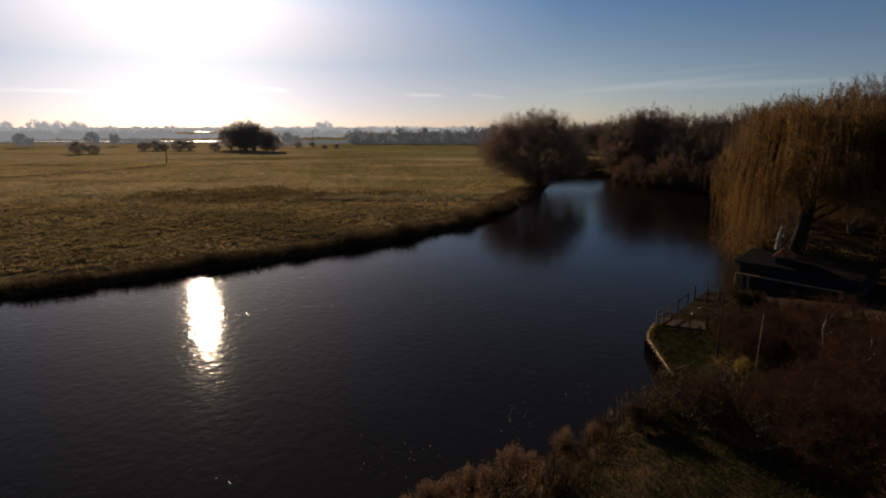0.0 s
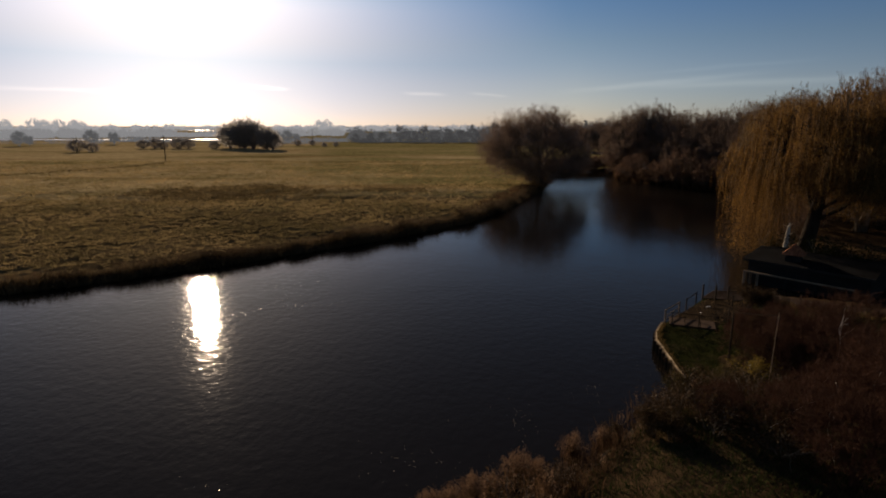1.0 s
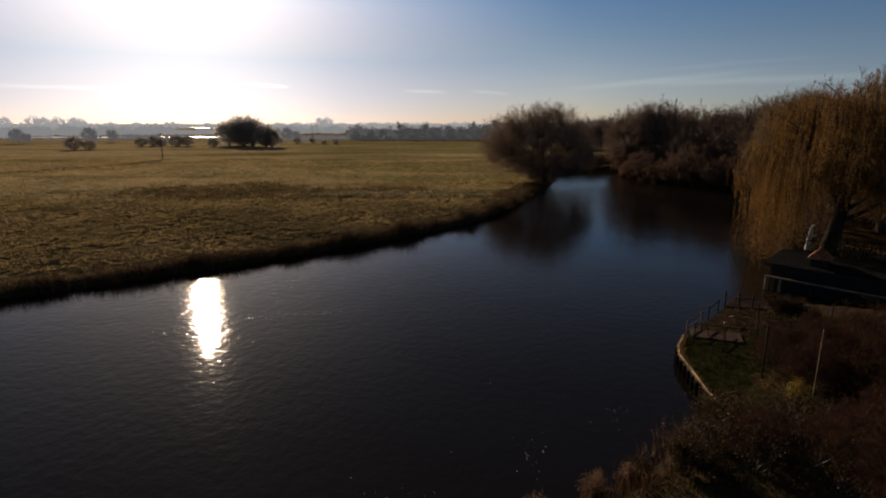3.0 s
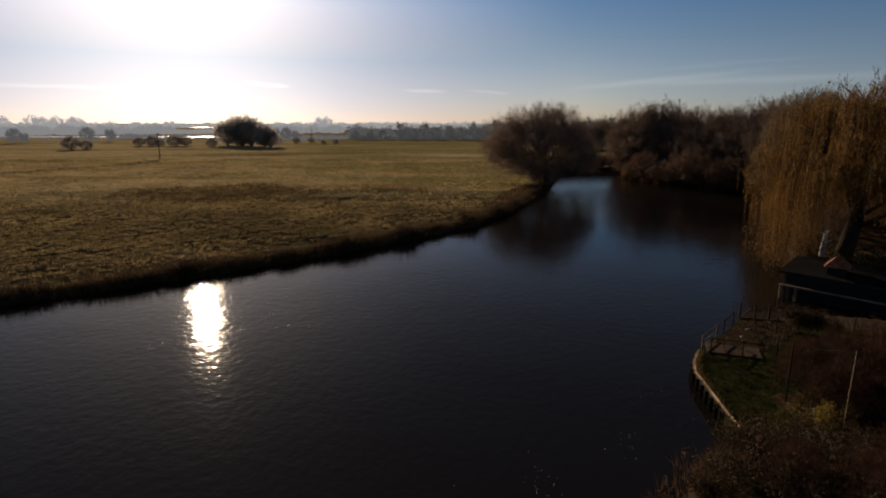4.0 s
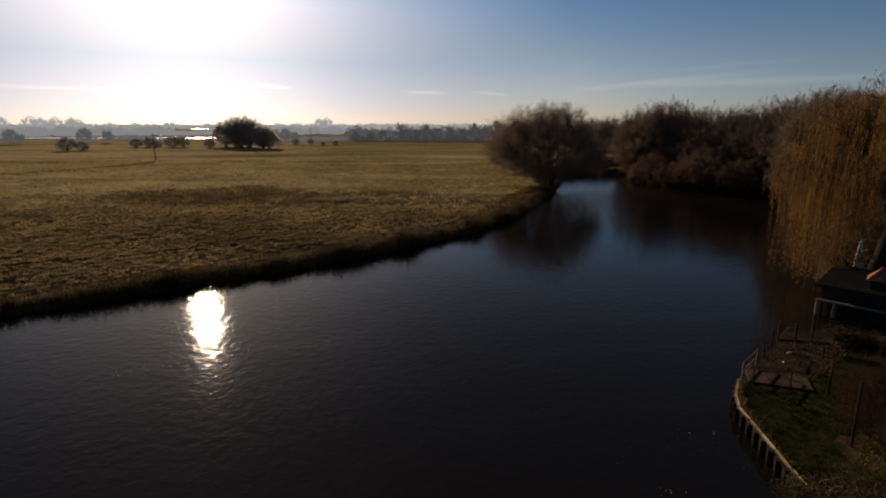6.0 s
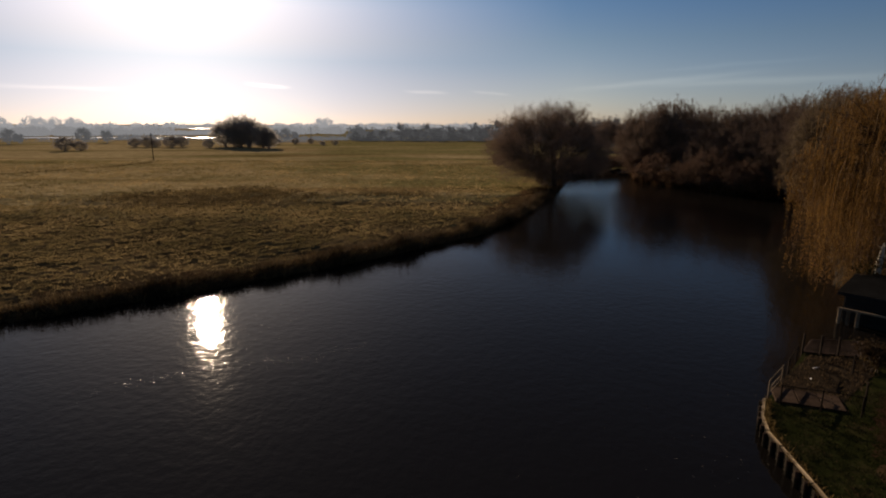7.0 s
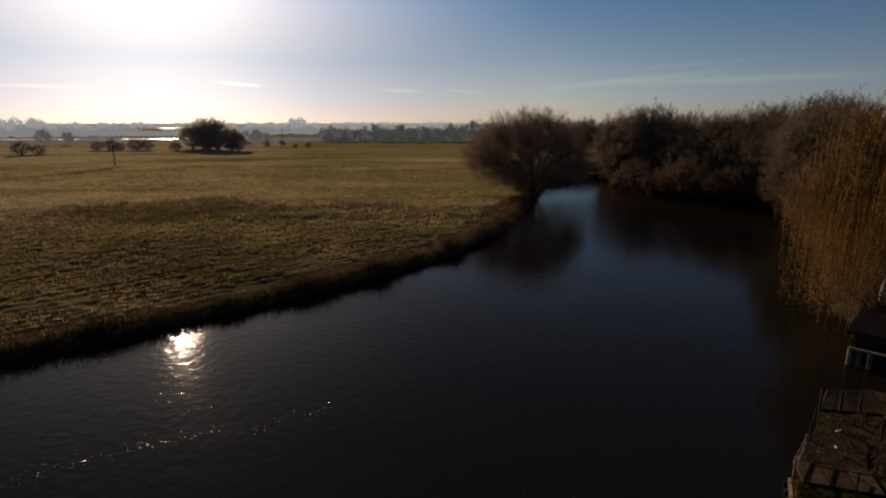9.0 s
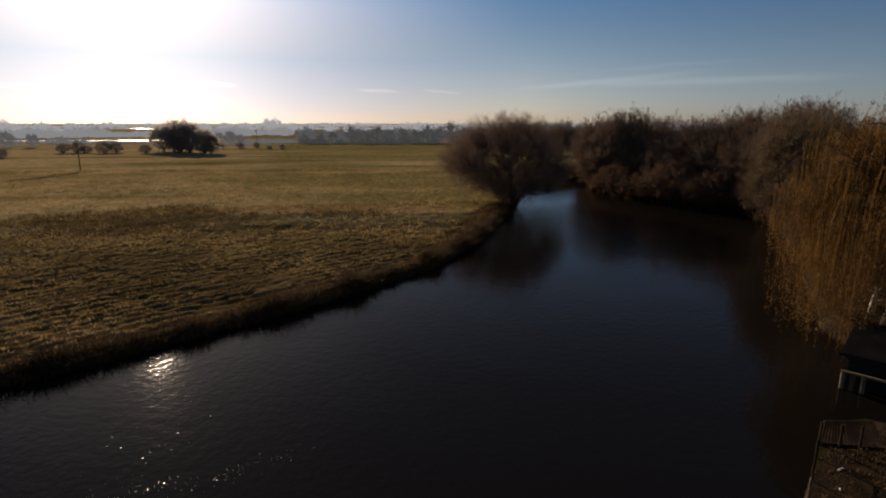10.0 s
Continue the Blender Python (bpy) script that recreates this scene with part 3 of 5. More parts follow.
def shore(p):
    """Metres from the water's edge, land positive."""
    a, b2 = RIVER, np.roll(RIVER, -1, 0)
    best = np.full(len(p), 1e9)
    inside = np.zeros(len(p), dtype=bool)
    for (x0, y0), (x1, y1) in zip(a, b2):
        dx, dy = x1 - x0, y1 - y0
        t = np.clip(((p[:, 0] - x0) * dx + (p[:, 1] - y0) * dy) / (dx * dx + dy * dy), 0, 1)
        best = np.minimum(best, np.hypot(p[:, 0] - x0 - t * dx, p[:, 1] - y0 - t * dy))
        if y0 != y1:
            cross = ((y0 > p[:, 1]) != (y1 > p[:, 1])) & (p[:, 0] < (x1 - x0) * (p[:, 1] - y0) / (y1 - y0) + x0)
            inside ^= cross
    return np.where(inside, -best, best)


def wave(x, y):
    return (np.sin(x * 0.21 + 1.3) * np.sin(y * 0.17 + 0.4) + 0.6 * np.sin(x * 0.53 + y * 0.31) * np.sin(y * 0.47 - x * 0.19 + 2.0) + 0.4 * np.sin(x * 1.3 - y * 0.7) * np.sin(y * 1.1 + x * 0.4)) / 2.0


def lattice(x, y, seed):
    """Smooth random field, 0 to 1, one knot a metre."""
    xi, yi = np.floor(x).astype(np.int64), np.floor(y).astype(np.int64)
    fx, fy = x - xi, y - yi
    fx, fy = fx * fx * (3 - 2 * fx), fy * fy * (3 - 2 * fy)

    def knot(a, b2):
        h = (a * 374761393 + b2 * 668265263 + seed * 974634777) & 0x7FFFFFFF
        h = ((h ^ (h >> 13)) * 1274126177) & 0x7FFFFFFF
        return ((h ^ (h >> 16)) & 0xFFFF) / 65535.0

    return (knot(xi, yi) * (1 - fx) + knot(xi + 1, yi) * fx) * (1 - fy) + (knot(xi, yi + 1) * (1 - fx) + knot(xi + 1, yi + 1) * fx) * fy


def tussock(x, y):
    """Humps of rough pasture, drawn out along the bank, 0 to 1."""
    u, v = x * 0.78 + y * 0.62, y * 0.78 - x * 0.62
    rows = 0.5 + 0.5 * np.sin(2 * np.pi * v / 1.15 + 5.0 * lattice(u / 7.0, v / 4.0, 3))
    return 0.40 * rows + 0.36 * lattice(u / 0.7, v / 0.45, 1) + 0.20 * lattice(u / 0.3, v / 0.3, 2) + 0.18 * lattice(u / 9.0, v / 2.0, 4) - 0.07


def left_side(p):
    lx = np.interp(p[:, 1], [v[1] for v in LEFT], [v[0] for v in LEFT])
    return p[:, 0] < lx + 1.5


def land(p):
    d = shore(p)
    x, y = p[:, 0], p[:, 1]
    d2 = d + 0.35 * wave(x * 2.2, y * 2.2)
    up = np.clip(d2 / 0.8, 0, 1)
    z = 0.56 * up * up * (3 - 2 * up) + WATER - 0.05
    z = np.where(d2 < 0, np.maximum(d2 * 0.6, -1.6) + WATER - 0.05, z)
    far = np.clip(d / 30, 0, 1)
    z = z + np.where(d > 0.6, 0.09 * wave(x, y) * np.clip((d - 0.6) / 2, 0, 1), 0)
    mound = np.exp(-((x - 9) ** 2 / 60 + (y - 14) ** 2 / 60)) * 0.5 * np.clip(d / 3, 0, 1)
    humps = np.where(left_side(p) & (d > 0.8) & (y < 260), (tussock(x, y) - 0.5) * 0.5 * np.clip((d - 0.8) / 1.5, 0, 1) * np.clip((150 - y) / 40, 0.25, 1), 0)
    return z + mound + humps


def axis(lo, hi, fine, reach, then=0.0):
    """Even steps from lo to hi, metre steps on to then, and wider ones beyond."""
    mid = list(np.arange(lo, hi, fine)) + list(np.arange(hi, max(then, hi), 0.9))
    step, v = 0.9, max(then, hi)
    out = []
    while v < reach:
        out.append(v)
        step *= 1.18
        v += step
    low, step, v = [], fine, lo
    while v > -reach:
        step *= 1.18
        v -= step
        low.append(v)
    return np.array(low[::-1] + mid + out + [reach])


gx, gy = axis(-56, 38, 0.29, 4500, 70), axis(-5, 104, 0.29, 4500, 185)
xx, yy = np.meshgrid(gx, gy)
flat = np.stack([xx.ravel(), yy.ravel()], -1)
gz = land(flat)
nx, ny = len(gx), len(gy)
i = (np.arange(ny - 1)[:, None] * nx + np.arange(nx - 1)[None]).ravel()
ground = new("ground", mesh_of("ground", np.concatenate([flat, gz[:, None]], 1), np.stack([i, i + 1, i + nx + 1, i + nx], -1), M["ground"], True))
ground.data.materials.append(M["mud"])
centre = gz[i] * 0.25 + gz[i + 1] * 0.25 + gz[i + nx] * 0.25 + gz[i + nx + 1] * 0.25
ground.data.materials.append(M["litter"])
index = np.where(left_side(flat[i]) & (flat[i, 1] > 20) | (flat[i, 1] > 240) | (flat[i, 0] < -90), 0, 2)
index = np.where((centre < 1.05) & (shore(flat[i]) < 0.9), 1, index)
ground.data.materials.append(M["thatch"])
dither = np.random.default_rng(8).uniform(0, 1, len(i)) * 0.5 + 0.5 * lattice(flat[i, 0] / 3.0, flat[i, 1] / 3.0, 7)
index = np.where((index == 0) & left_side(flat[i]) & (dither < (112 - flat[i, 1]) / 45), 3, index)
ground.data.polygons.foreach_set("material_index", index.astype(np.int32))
tagged(ground, "flat rough winter meadow with muddy river banks", "ground", kind="structure")

wbm = bmesh.new()
river = [wbm.verts.new(v) for v in ((-1500, -400, WATER), (400, -400, WATER), (400, 400, WATER), (-1500, 400, WATER))]
wbm.faces.new(river)
me = bpy.data.meshes.new("river_water")
wbm.to_mesh(me)
wbm.free()
me.materials.append(M["water"])
tagged(new("water", me), "dark calm river with fine wind ripples", "river", kind="structure")


def height_at(x, y):
    return float(land(np.array([[x, y]]))[0])


# ---- distance: lakes, skyline, far trees ----
def sheet(name, pts, z, mat, label, category):
    bm = bmesh.new()
    bm.faces.new([bm.verts.new((x, y, z)) for x, y in pts])
    me = bpy.data.meshes.new(name)
    bm.to_mesh(me)
    bm.free()
    me.materials.append(mat)
    return tagged(new(name, me), label, category, kind="structure")


LAKE_A = [(-900, 452), (-500, 428), (-330, 432), (-265, 440), (-205, 446), (-158, 455), (-165, 472), (-300, 470), (-420, 482), (-700, 478)]
LAKE_B = [(-548, 1232), (-500, 1205), (-492, 1240), (-520, 1290), (-560, 1300)]
sheet("far_lake", LAKE_A, 1.5, M["lake"], "bright flooded gravel pit beyond the meadow", "lake")
sheet("backwater", [(60, 231), (70, 229), (81, 233), (82, 243), (71, 246), (61, 243)], 1.6, M["lake"], "pale strip of still backwater below the far trees", "backwater")
sheet("far_lake", LAKE_B, 1.6, M["lake"], "narrow bright lake near the horizon", "lake")


def crowns(name, seed, a, d, h, w, mat, label, per=260, fine=0.075):
    """Far trees as one sheet of distance: crowns of many small clumps."""
    rng = np.random.default_rng(seed)
    count = len(a)
    a, d, h, w = np.radians(a), np.asarray(d, float), np.asarray(h, float), np.asarray(w, float)
    p = unit(rng.normal(size=(count, per, 3))) * rng.uniform(0.2, 1.0, (count, per, 1)) ** 0.6
    c = np.stack([np.sin(a) * d, np.cos(a) * d, h * 0.36], -1)
    p = c[:, None] + p * np.stack([w, w * 0.6, h * 0.64], -1)[:, None]
    p[..., 2] = np.maximum(p[..., 2], 0.8)
    p = p.reshape(-1, 3)
    size = np.repeat(h * fine, per)[:, None]
    u, v = unit(rng.normal(size=p.shape)) * size, unit(rng.normal(size=p.shape)) * size
    verts = np.stack([p - u, p + v, p + u, p - v], 1).reshape(-1, 3)
    return tagged(new(name, mesh_of(name, verts, np.arange(len(verts)).reshape(-1, 4), mat)), label, "backdrop", kind="structure")


def skyline(seed, count, d0, d1, a0, a1, h0, h1, mat, label):
    rng = np.random.default_rng(seed)
    # unbroken low band in the haze glow, hiding bright ground between the crowns
    a = np.radians(np.arange(a0, a1, 0.12))
    top = h0 * (0.42 + 0.25 * lattice(a * 120, a * 0, seed))
    foot = np.stack([np.sin(a) * d1, np.cos(a) * d1, np.full(len(a), -1.0)], -1)
    lid = np.stack([foot[:, 0] * 1.01, foot[:, 1] * 1.01, top], -1)
    k = np.arange(len(a) - 1)
    tagged(new("backdrop", mesh_of("backdrop", np.concatenate([foot, lid]), np.stack([k, k + 1, k + 1 + len(a), k + len(a)], -1), mat)), label, "backdrop", kind="structure")
    h = rng.uniform(h0, h1, count) * np.where(rng.uniform(0, 1, count) < 0.1, 1.25, 1.0)
    return crowns("backdrop", seed, rng.uniform(a0, a1, count), rng.uniform(d0, d1, count), h, h * rng.uniform(0.5, 1.0, count), mat, label, per=110, fine=0.11)


# outer layers also cover far ground that haze would pale
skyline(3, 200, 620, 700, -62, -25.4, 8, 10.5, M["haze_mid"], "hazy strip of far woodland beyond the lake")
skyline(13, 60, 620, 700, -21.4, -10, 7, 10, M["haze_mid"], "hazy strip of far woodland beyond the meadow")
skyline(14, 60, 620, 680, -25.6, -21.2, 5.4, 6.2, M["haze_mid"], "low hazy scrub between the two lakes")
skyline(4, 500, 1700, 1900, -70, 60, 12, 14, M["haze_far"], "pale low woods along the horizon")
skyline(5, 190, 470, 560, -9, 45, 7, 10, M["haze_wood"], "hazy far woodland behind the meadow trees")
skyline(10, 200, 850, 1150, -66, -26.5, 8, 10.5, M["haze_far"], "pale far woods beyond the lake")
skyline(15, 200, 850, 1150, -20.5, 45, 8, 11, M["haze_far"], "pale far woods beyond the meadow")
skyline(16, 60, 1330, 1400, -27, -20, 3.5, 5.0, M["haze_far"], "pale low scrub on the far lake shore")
rng = np.random.default_rng(8)
scrub_a = np.concatenate([rng.uniform(-47, 10, 170), rng.normal(-28.5, 0.8, 14), rng.normal(-26.3, 0.9, 16), rng.normal(-24, 0.5, 8), rng.normal(-15, 1.0, 14)])
scrub_h = rng.uniform(1.2, 3.0, len(scrub_a)) * np.where(np.arange(len(scrub_a)) < 170, np.where(scrub_a > -19, 1.8, 1.0), 1.8)
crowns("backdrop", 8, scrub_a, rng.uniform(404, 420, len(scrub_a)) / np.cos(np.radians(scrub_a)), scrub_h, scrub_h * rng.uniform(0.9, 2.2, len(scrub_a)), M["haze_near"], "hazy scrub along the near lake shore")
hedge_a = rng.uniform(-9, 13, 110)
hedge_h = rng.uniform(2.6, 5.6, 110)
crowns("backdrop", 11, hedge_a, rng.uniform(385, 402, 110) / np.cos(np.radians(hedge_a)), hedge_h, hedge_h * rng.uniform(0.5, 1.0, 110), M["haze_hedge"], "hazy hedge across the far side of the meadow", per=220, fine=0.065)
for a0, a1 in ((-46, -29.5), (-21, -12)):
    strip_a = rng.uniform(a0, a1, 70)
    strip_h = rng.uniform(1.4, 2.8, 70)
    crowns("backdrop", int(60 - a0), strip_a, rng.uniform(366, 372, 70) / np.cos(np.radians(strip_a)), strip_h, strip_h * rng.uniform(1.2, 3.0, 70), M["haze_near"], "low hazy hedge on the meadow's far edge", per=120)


def inland(x, y, k, least):
    """x, moved away from the water until it is on firm land."""
    way = -0.5 if left_side(np.array([[x * k - 8, y * k]]))[0] else 0.5
    for _ in range(24):
        if shore(np.array([[x * k, y * k]]))[0] > least:
            break
        x += way
    return x


# kinds of leafless tree, each used several times
WOOD = [bare_tree(31 + k, 16.4, 7.2, low=0.03, stems=3, trunk=0.26, lobes=30, sprays=660, width=0.026, twigs=8, rise=0.10, lumps=0.24, dome=0.65) for k in range(3)]
DEEP = [bare_tree(36 + k, 16.4, 7.4, low=0.03, stems=3, trunk=0.28, lobes=24, sprays=300, width=0.07, rise=0.2, lumps=0.24, dome=0.35) for k in range(2)]
TALL = [bare_tree(131 + k, 16.4, 6.6, low=0.05, stems=4, trunk=0.26, lobes=36, sprays=680, width=0.022, twigs=9, rise=0.20, lumps=0.18, dome=0.55, shoots=7) for k in range(2)]
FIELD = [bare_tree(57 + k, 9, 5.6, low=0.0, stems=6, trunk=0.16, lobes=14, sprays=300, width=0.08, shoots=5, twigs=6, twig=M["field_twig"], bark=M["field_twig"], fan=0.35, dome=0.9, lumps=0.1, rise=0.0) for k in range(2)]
BUSH = [bare_tree(71 + k, 5.6, 3.4, low=0.0, stems=12, trunk=0.06, lobes=16, sprays=260, width=0.03, rise=0.4, fan=0.35, twigs=6, twig=M["twig_dark"]) for k in range(2)]
THICKET = [bare_tree(91 + k, 5.0, 2.6, low=0.1, stems=9, trunk=0.045, lobes=14, sprays=260, width=0.016, twig=M["twig_red"], bark=M["twig_red"], rise=0.2, fan=0.25, lumps=0.22) for k in range(3)]
PALE = bare_tree(81, 17.5, 7.0, low=0.05, stems=3, trunk=0.32, lobes=28, sprays=760, width=0.04, twig=M["twig_grey"], rise=-0.12, dome=0.85)

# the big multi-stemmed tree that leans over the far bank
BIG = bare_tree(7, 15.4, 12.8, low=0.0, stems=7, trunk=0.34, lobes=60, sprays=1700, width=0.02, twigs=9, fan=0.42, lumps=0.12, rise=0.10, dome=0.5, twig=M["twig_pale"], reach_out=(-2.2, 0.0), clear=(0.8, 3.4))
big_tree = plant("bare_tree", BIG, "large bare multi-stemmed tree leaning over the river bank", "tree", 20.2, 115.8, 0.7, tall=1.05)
limb_rng = np.random.default_rng(15)
limb = np.array([[(0.3, -0.3, 0.5), (1.2, -0.6, 1.5), (2.4, -0.8, 2.1), (3.4, -0.9, 1.7), (4.4, -1.0, 1.9), (5.4, -1.0, 2.9)]])
offs = sprout(limb_rng, limb, 9, 0.25, 1.0, 50, 1.5, 5, 0.15, 0.2)
fine = sprout(limb_rng, offs, 9, 0.2, 1.0, 45, 0.9, 3, 0.1, 0.2)
limb_mesh = joined([tubes(limb, np.array([[0.2, 0.17, 0.14, 0.12, 0.09, 0.05]]), 7), tubes(offs, np.broadcast_to(np.linspace(0.05, 0.015, 5), (9, 5)), 4), ribbons(fine, 0.03, limb_rng)])
part("low_limb", mesh_of("low_limb", *limb_mesh, M["dark_bark"], True), None, big_tree, "low dark limb arching over the water")

rng = np.random.default_rng(5)
SKYLINE = ((44.2, 142.4, 0.93), (46.0, 135.4, 0.98), (50.5, 137.4, 1.04), (52.8, 132.4, 0.89), (53.4, 125.4, 0.94), (56.1, 119.4, 0.9), (59.1, 117.4, 0.95), (60.0, 112.4, 0.99), (61.4, 109.4, 0.98), (58.2, 97.4, 1.04), (58.3, 92.4, 1.03), (46.5, 63.5, 1.06), (50.5, 60.5, 1.08))
for k, (x, y, s) in enumerate(SKYLINE):
    plant("bare_tree", TALL[k % 2], "tall bare tree standing over the riverside wood", "tree", x, y, height_at(x, y) - 0.1, turn=k * 77.0, size=s, tall=1.06, group="riverside wood")
WOODLAND = ((58.6, 112.3, 0.84), (53.8, 121.9, 0.8), (52.8, 136.3, 0.84), (51.8, 147.8, 0.87), (62.4, 158.4, 0.88), (61.4, 144.0, 0.81), (66.2, 127.7, 0.86), (65.3, 107.5, 0.92), (61.4, 97.9, 0.94), (73.0, 101.8, 1.0), (76.8, 119.0, 1.06), (73.0, 142.1, 0.88), (59.5, 178.6, 0.84), (84.5, 153.6, 0.97), (88.3, 132.5, 1.11), (65.3, 81.6, 0.93), (59.5, 72.0, 0.9), (71.0, 69.1, 0.89), (78.7, 88.3, 0.95))
INNER_WOOD = ((90.2, 107.5, 1.02), (63.4, 59.5, 0.85), (53.8, 63.4, 0.87), (76.8, 53.8, 0.83), (51.8, 54.7, 0.84), (59.5, 48.0, 0.81), (70.6, 163.2, 0.83), (49.9, 73.0, 0.9), (59.5, 172.8, 0.89), (67.2, 145.9, 0.82), (78.7, 134.4, 0.97), (61.4, 173.8, 0.9), (54.7, 178.6, 0.67), (71.0, 182.4, 0.89))
BANK_TREES = ((48.2, 141.0, 0.72), (49.0, 145.5, 0.7), (47.5, 151.0, 0.72), (48.6, 131.0, 0.78), (50.2, 127.4, 0.74), (51.0, 121.5, 0.75), (53.4, 117.0, 0.76), (55.8, 114.0, 0.78), (57.2, 109.0, 0.8), (58.4, 104.5, 0.82), (56.6, 89.0, 0.85), (53.0, 84.0, 0.8), (50.6, 158.0, 0.66))
BEYOND = ((60.0, 262.0, 0.84), (65.5, 259.0, 0.8), (71.0, 262.0, 0.86), (76.5, 260.0, 0.84), (82.0, 263.0, 0.88), (88.0, 258.0, 0.9), (54.0, 268.0, 0.84), (93.0, 250.0, 0.92), (63.0, 272.0, 0.88), (74.0, 274.0, 0.9), (84.0, 240.0, 0.9), (80.0, 222.0, 0.86), (76.0, 206.0, 0.86))
for x, y, s in WOODLAND + INNER_WOOD + BANK_TREES + BEYOND:
    plant("bare_tree", DEEP[int(rng.integers(2))] if x > 66 and y < 160 else WOOD[int(rng.integers(3))], "bare brown riverside tree in dense winter wood", "tree", x, y, height_at(x, y) - 0.1, turn=float(rng.uniform(0, 360)), size=s, group="riverside wood")
plant("pale_tree", PALE, "pale grey-brown bare willow at the water's edge", "tree", 46.8, 80, height_at(46.8, 80) - 0.1, size=0.97)
BANK_BUSHES = ((57, 105, 1.0), (51, 113, 1.1), (46.5, 123, 1.0), (44, 133, 1.1), (43, 146, 1.1), (46, 160, 1.2), (55, 97, 1.0), (50, 84, 1.0), (45, 76, 0.9), (40, 67, 0.8), (44, 68, 1.1), (37, 60, 0.8), (15, 176, 0.6), (20, 182, 0.6), (22, 158, 0.5), (26, 170, 0.6), (20, 126, 0.4))
MEADOW_BUSHES = ((19, 126, 0.4), (23, 142, 0.45), (53, 172, 0.7), (38, 180, 0.6), (62, 110, 1.3), (50, 120, 1.3), (49, 135, 1.3), (48, 148, 1.3), (31, 180, 0.6), (60, 95, 1.3), (76, 152, 1.8), (82, 160, 1.8), (86, 170, 1.8), (94, 176, 1.8), (70, 160, 1.6), (104, 186, 1.8), (66, 122, 1.6))
WOOD_BUSHES = ((72, 114, 1.6), (60, 140, 1.6), (58, 150, 1.6), (34, 163, 0.6), (40, 167, 0.7), (47, 171, 0.6), (55, 176, 0.8), (30, 163, 0.55), (35, 165, 0.6), (41, 165.5, 0.7), (45, 167, 0.6), (50, 168.5, 0.7), (58, 176, 1.0), (49, 154, 1.0), (52, 157, 1.1), (46, 148, 0.9), (45, 137, 0.9), (48, 127, 0.9), (54, 114, 0.9))
for x, y, s in BANK_BUSHES + MEADOW_BUSHES + WOOD_BUSHES:
    x = inland(x, y, 0.953, 0.5)
    plant("bush", BUSH[int(rng.integers(2))], "leafless brown bush beside the river", "bush", x * 0.953, y * 0.953, height_at(x * 0.953, y * 0.953) - 0.1, turn=float(rng.uniform(0, 360)), size=s * float(rng.uniform(0.9, 1.1)), group="riverside bushes")
SCRUB = bare_tree(75, 3.4, 2.8, low=0.0, stems=12, trunk=0.05, lobes=14, sprays=260, width=0.03, rise=0.3, fan=0.4, twigs=6, twig=M["scrub_twig"], bark=M["scrub_twig"])
for x, y, s in ((44.0, 128, 1.0), (43.0, 134, 0.9), (43.5, 139, 1.0), (46.0, 126, 0.9), (47.5, 120, 1.0), (46.5, 132, 1.1), (47.0, 139, 1.1), (45.5, 145, 1.0), (48.0, 146, 1.1), (50.0, 117, 1.0), (53.0, 111, 0.9), (50.5, 150, 1.2), (49.5, 124, 1.1), (29.5, 160, 0.9), (32, 162.5, 1.0), (35, 163.6, 1.0), (38, 164.6, 1.0), (41, 164.4, 1.0), (44, 165.2, 1.1), (42.5, 160.4, 1.0), (45.5, 159.0, 1.1), (47, 167.2, 1.1), (50, 169, 1.1), (54, 171.5, 1.1), (28, 156, 0.8), (27, 151, 0.7), (31.6, 159.6, 0.55), (34.2, 161.2, 0.7), (37.0, 162.2, 0.5), (39.6, 163.0, 0.65), (29.6, 155.6, 0.5), (46.0, 164.4, 0.8)):
    x = inland(x, y, 0.953, 0.4)
    plant("scrub", SCRUB, "low red-brown scrub on the wooded bank", "shrub", x * 0.953, y * 0.953, height_at(x * 0.953, y * 0.953) - 0.1, turn=x * 91 % 360, size=s, group="bank scrub")
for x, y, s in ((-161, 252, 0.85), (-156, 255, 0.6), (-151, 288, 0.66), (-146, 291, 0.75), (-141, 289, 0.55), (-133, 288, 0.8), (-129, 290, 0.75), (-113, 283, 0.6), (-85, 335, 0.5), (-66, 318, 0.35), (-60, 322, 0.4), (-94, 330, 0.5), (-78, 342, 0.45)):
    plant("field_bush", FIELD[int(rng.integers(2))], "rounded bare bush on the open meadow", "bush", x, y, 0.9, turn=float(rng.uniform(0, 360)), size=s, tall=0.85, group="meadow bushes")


def far_tree_kind(seed, mat, width, low=0.12, radius=5.4, sprays=170):
    return bare_tree(seed, 12.0, radius, low=low, stems=2, trunk=0.3, lobes=12, sprays=sprays, width=width, shoots=5, twigs=5, twig=mat, bark=mat, lumps=0.16, dome=0.5)


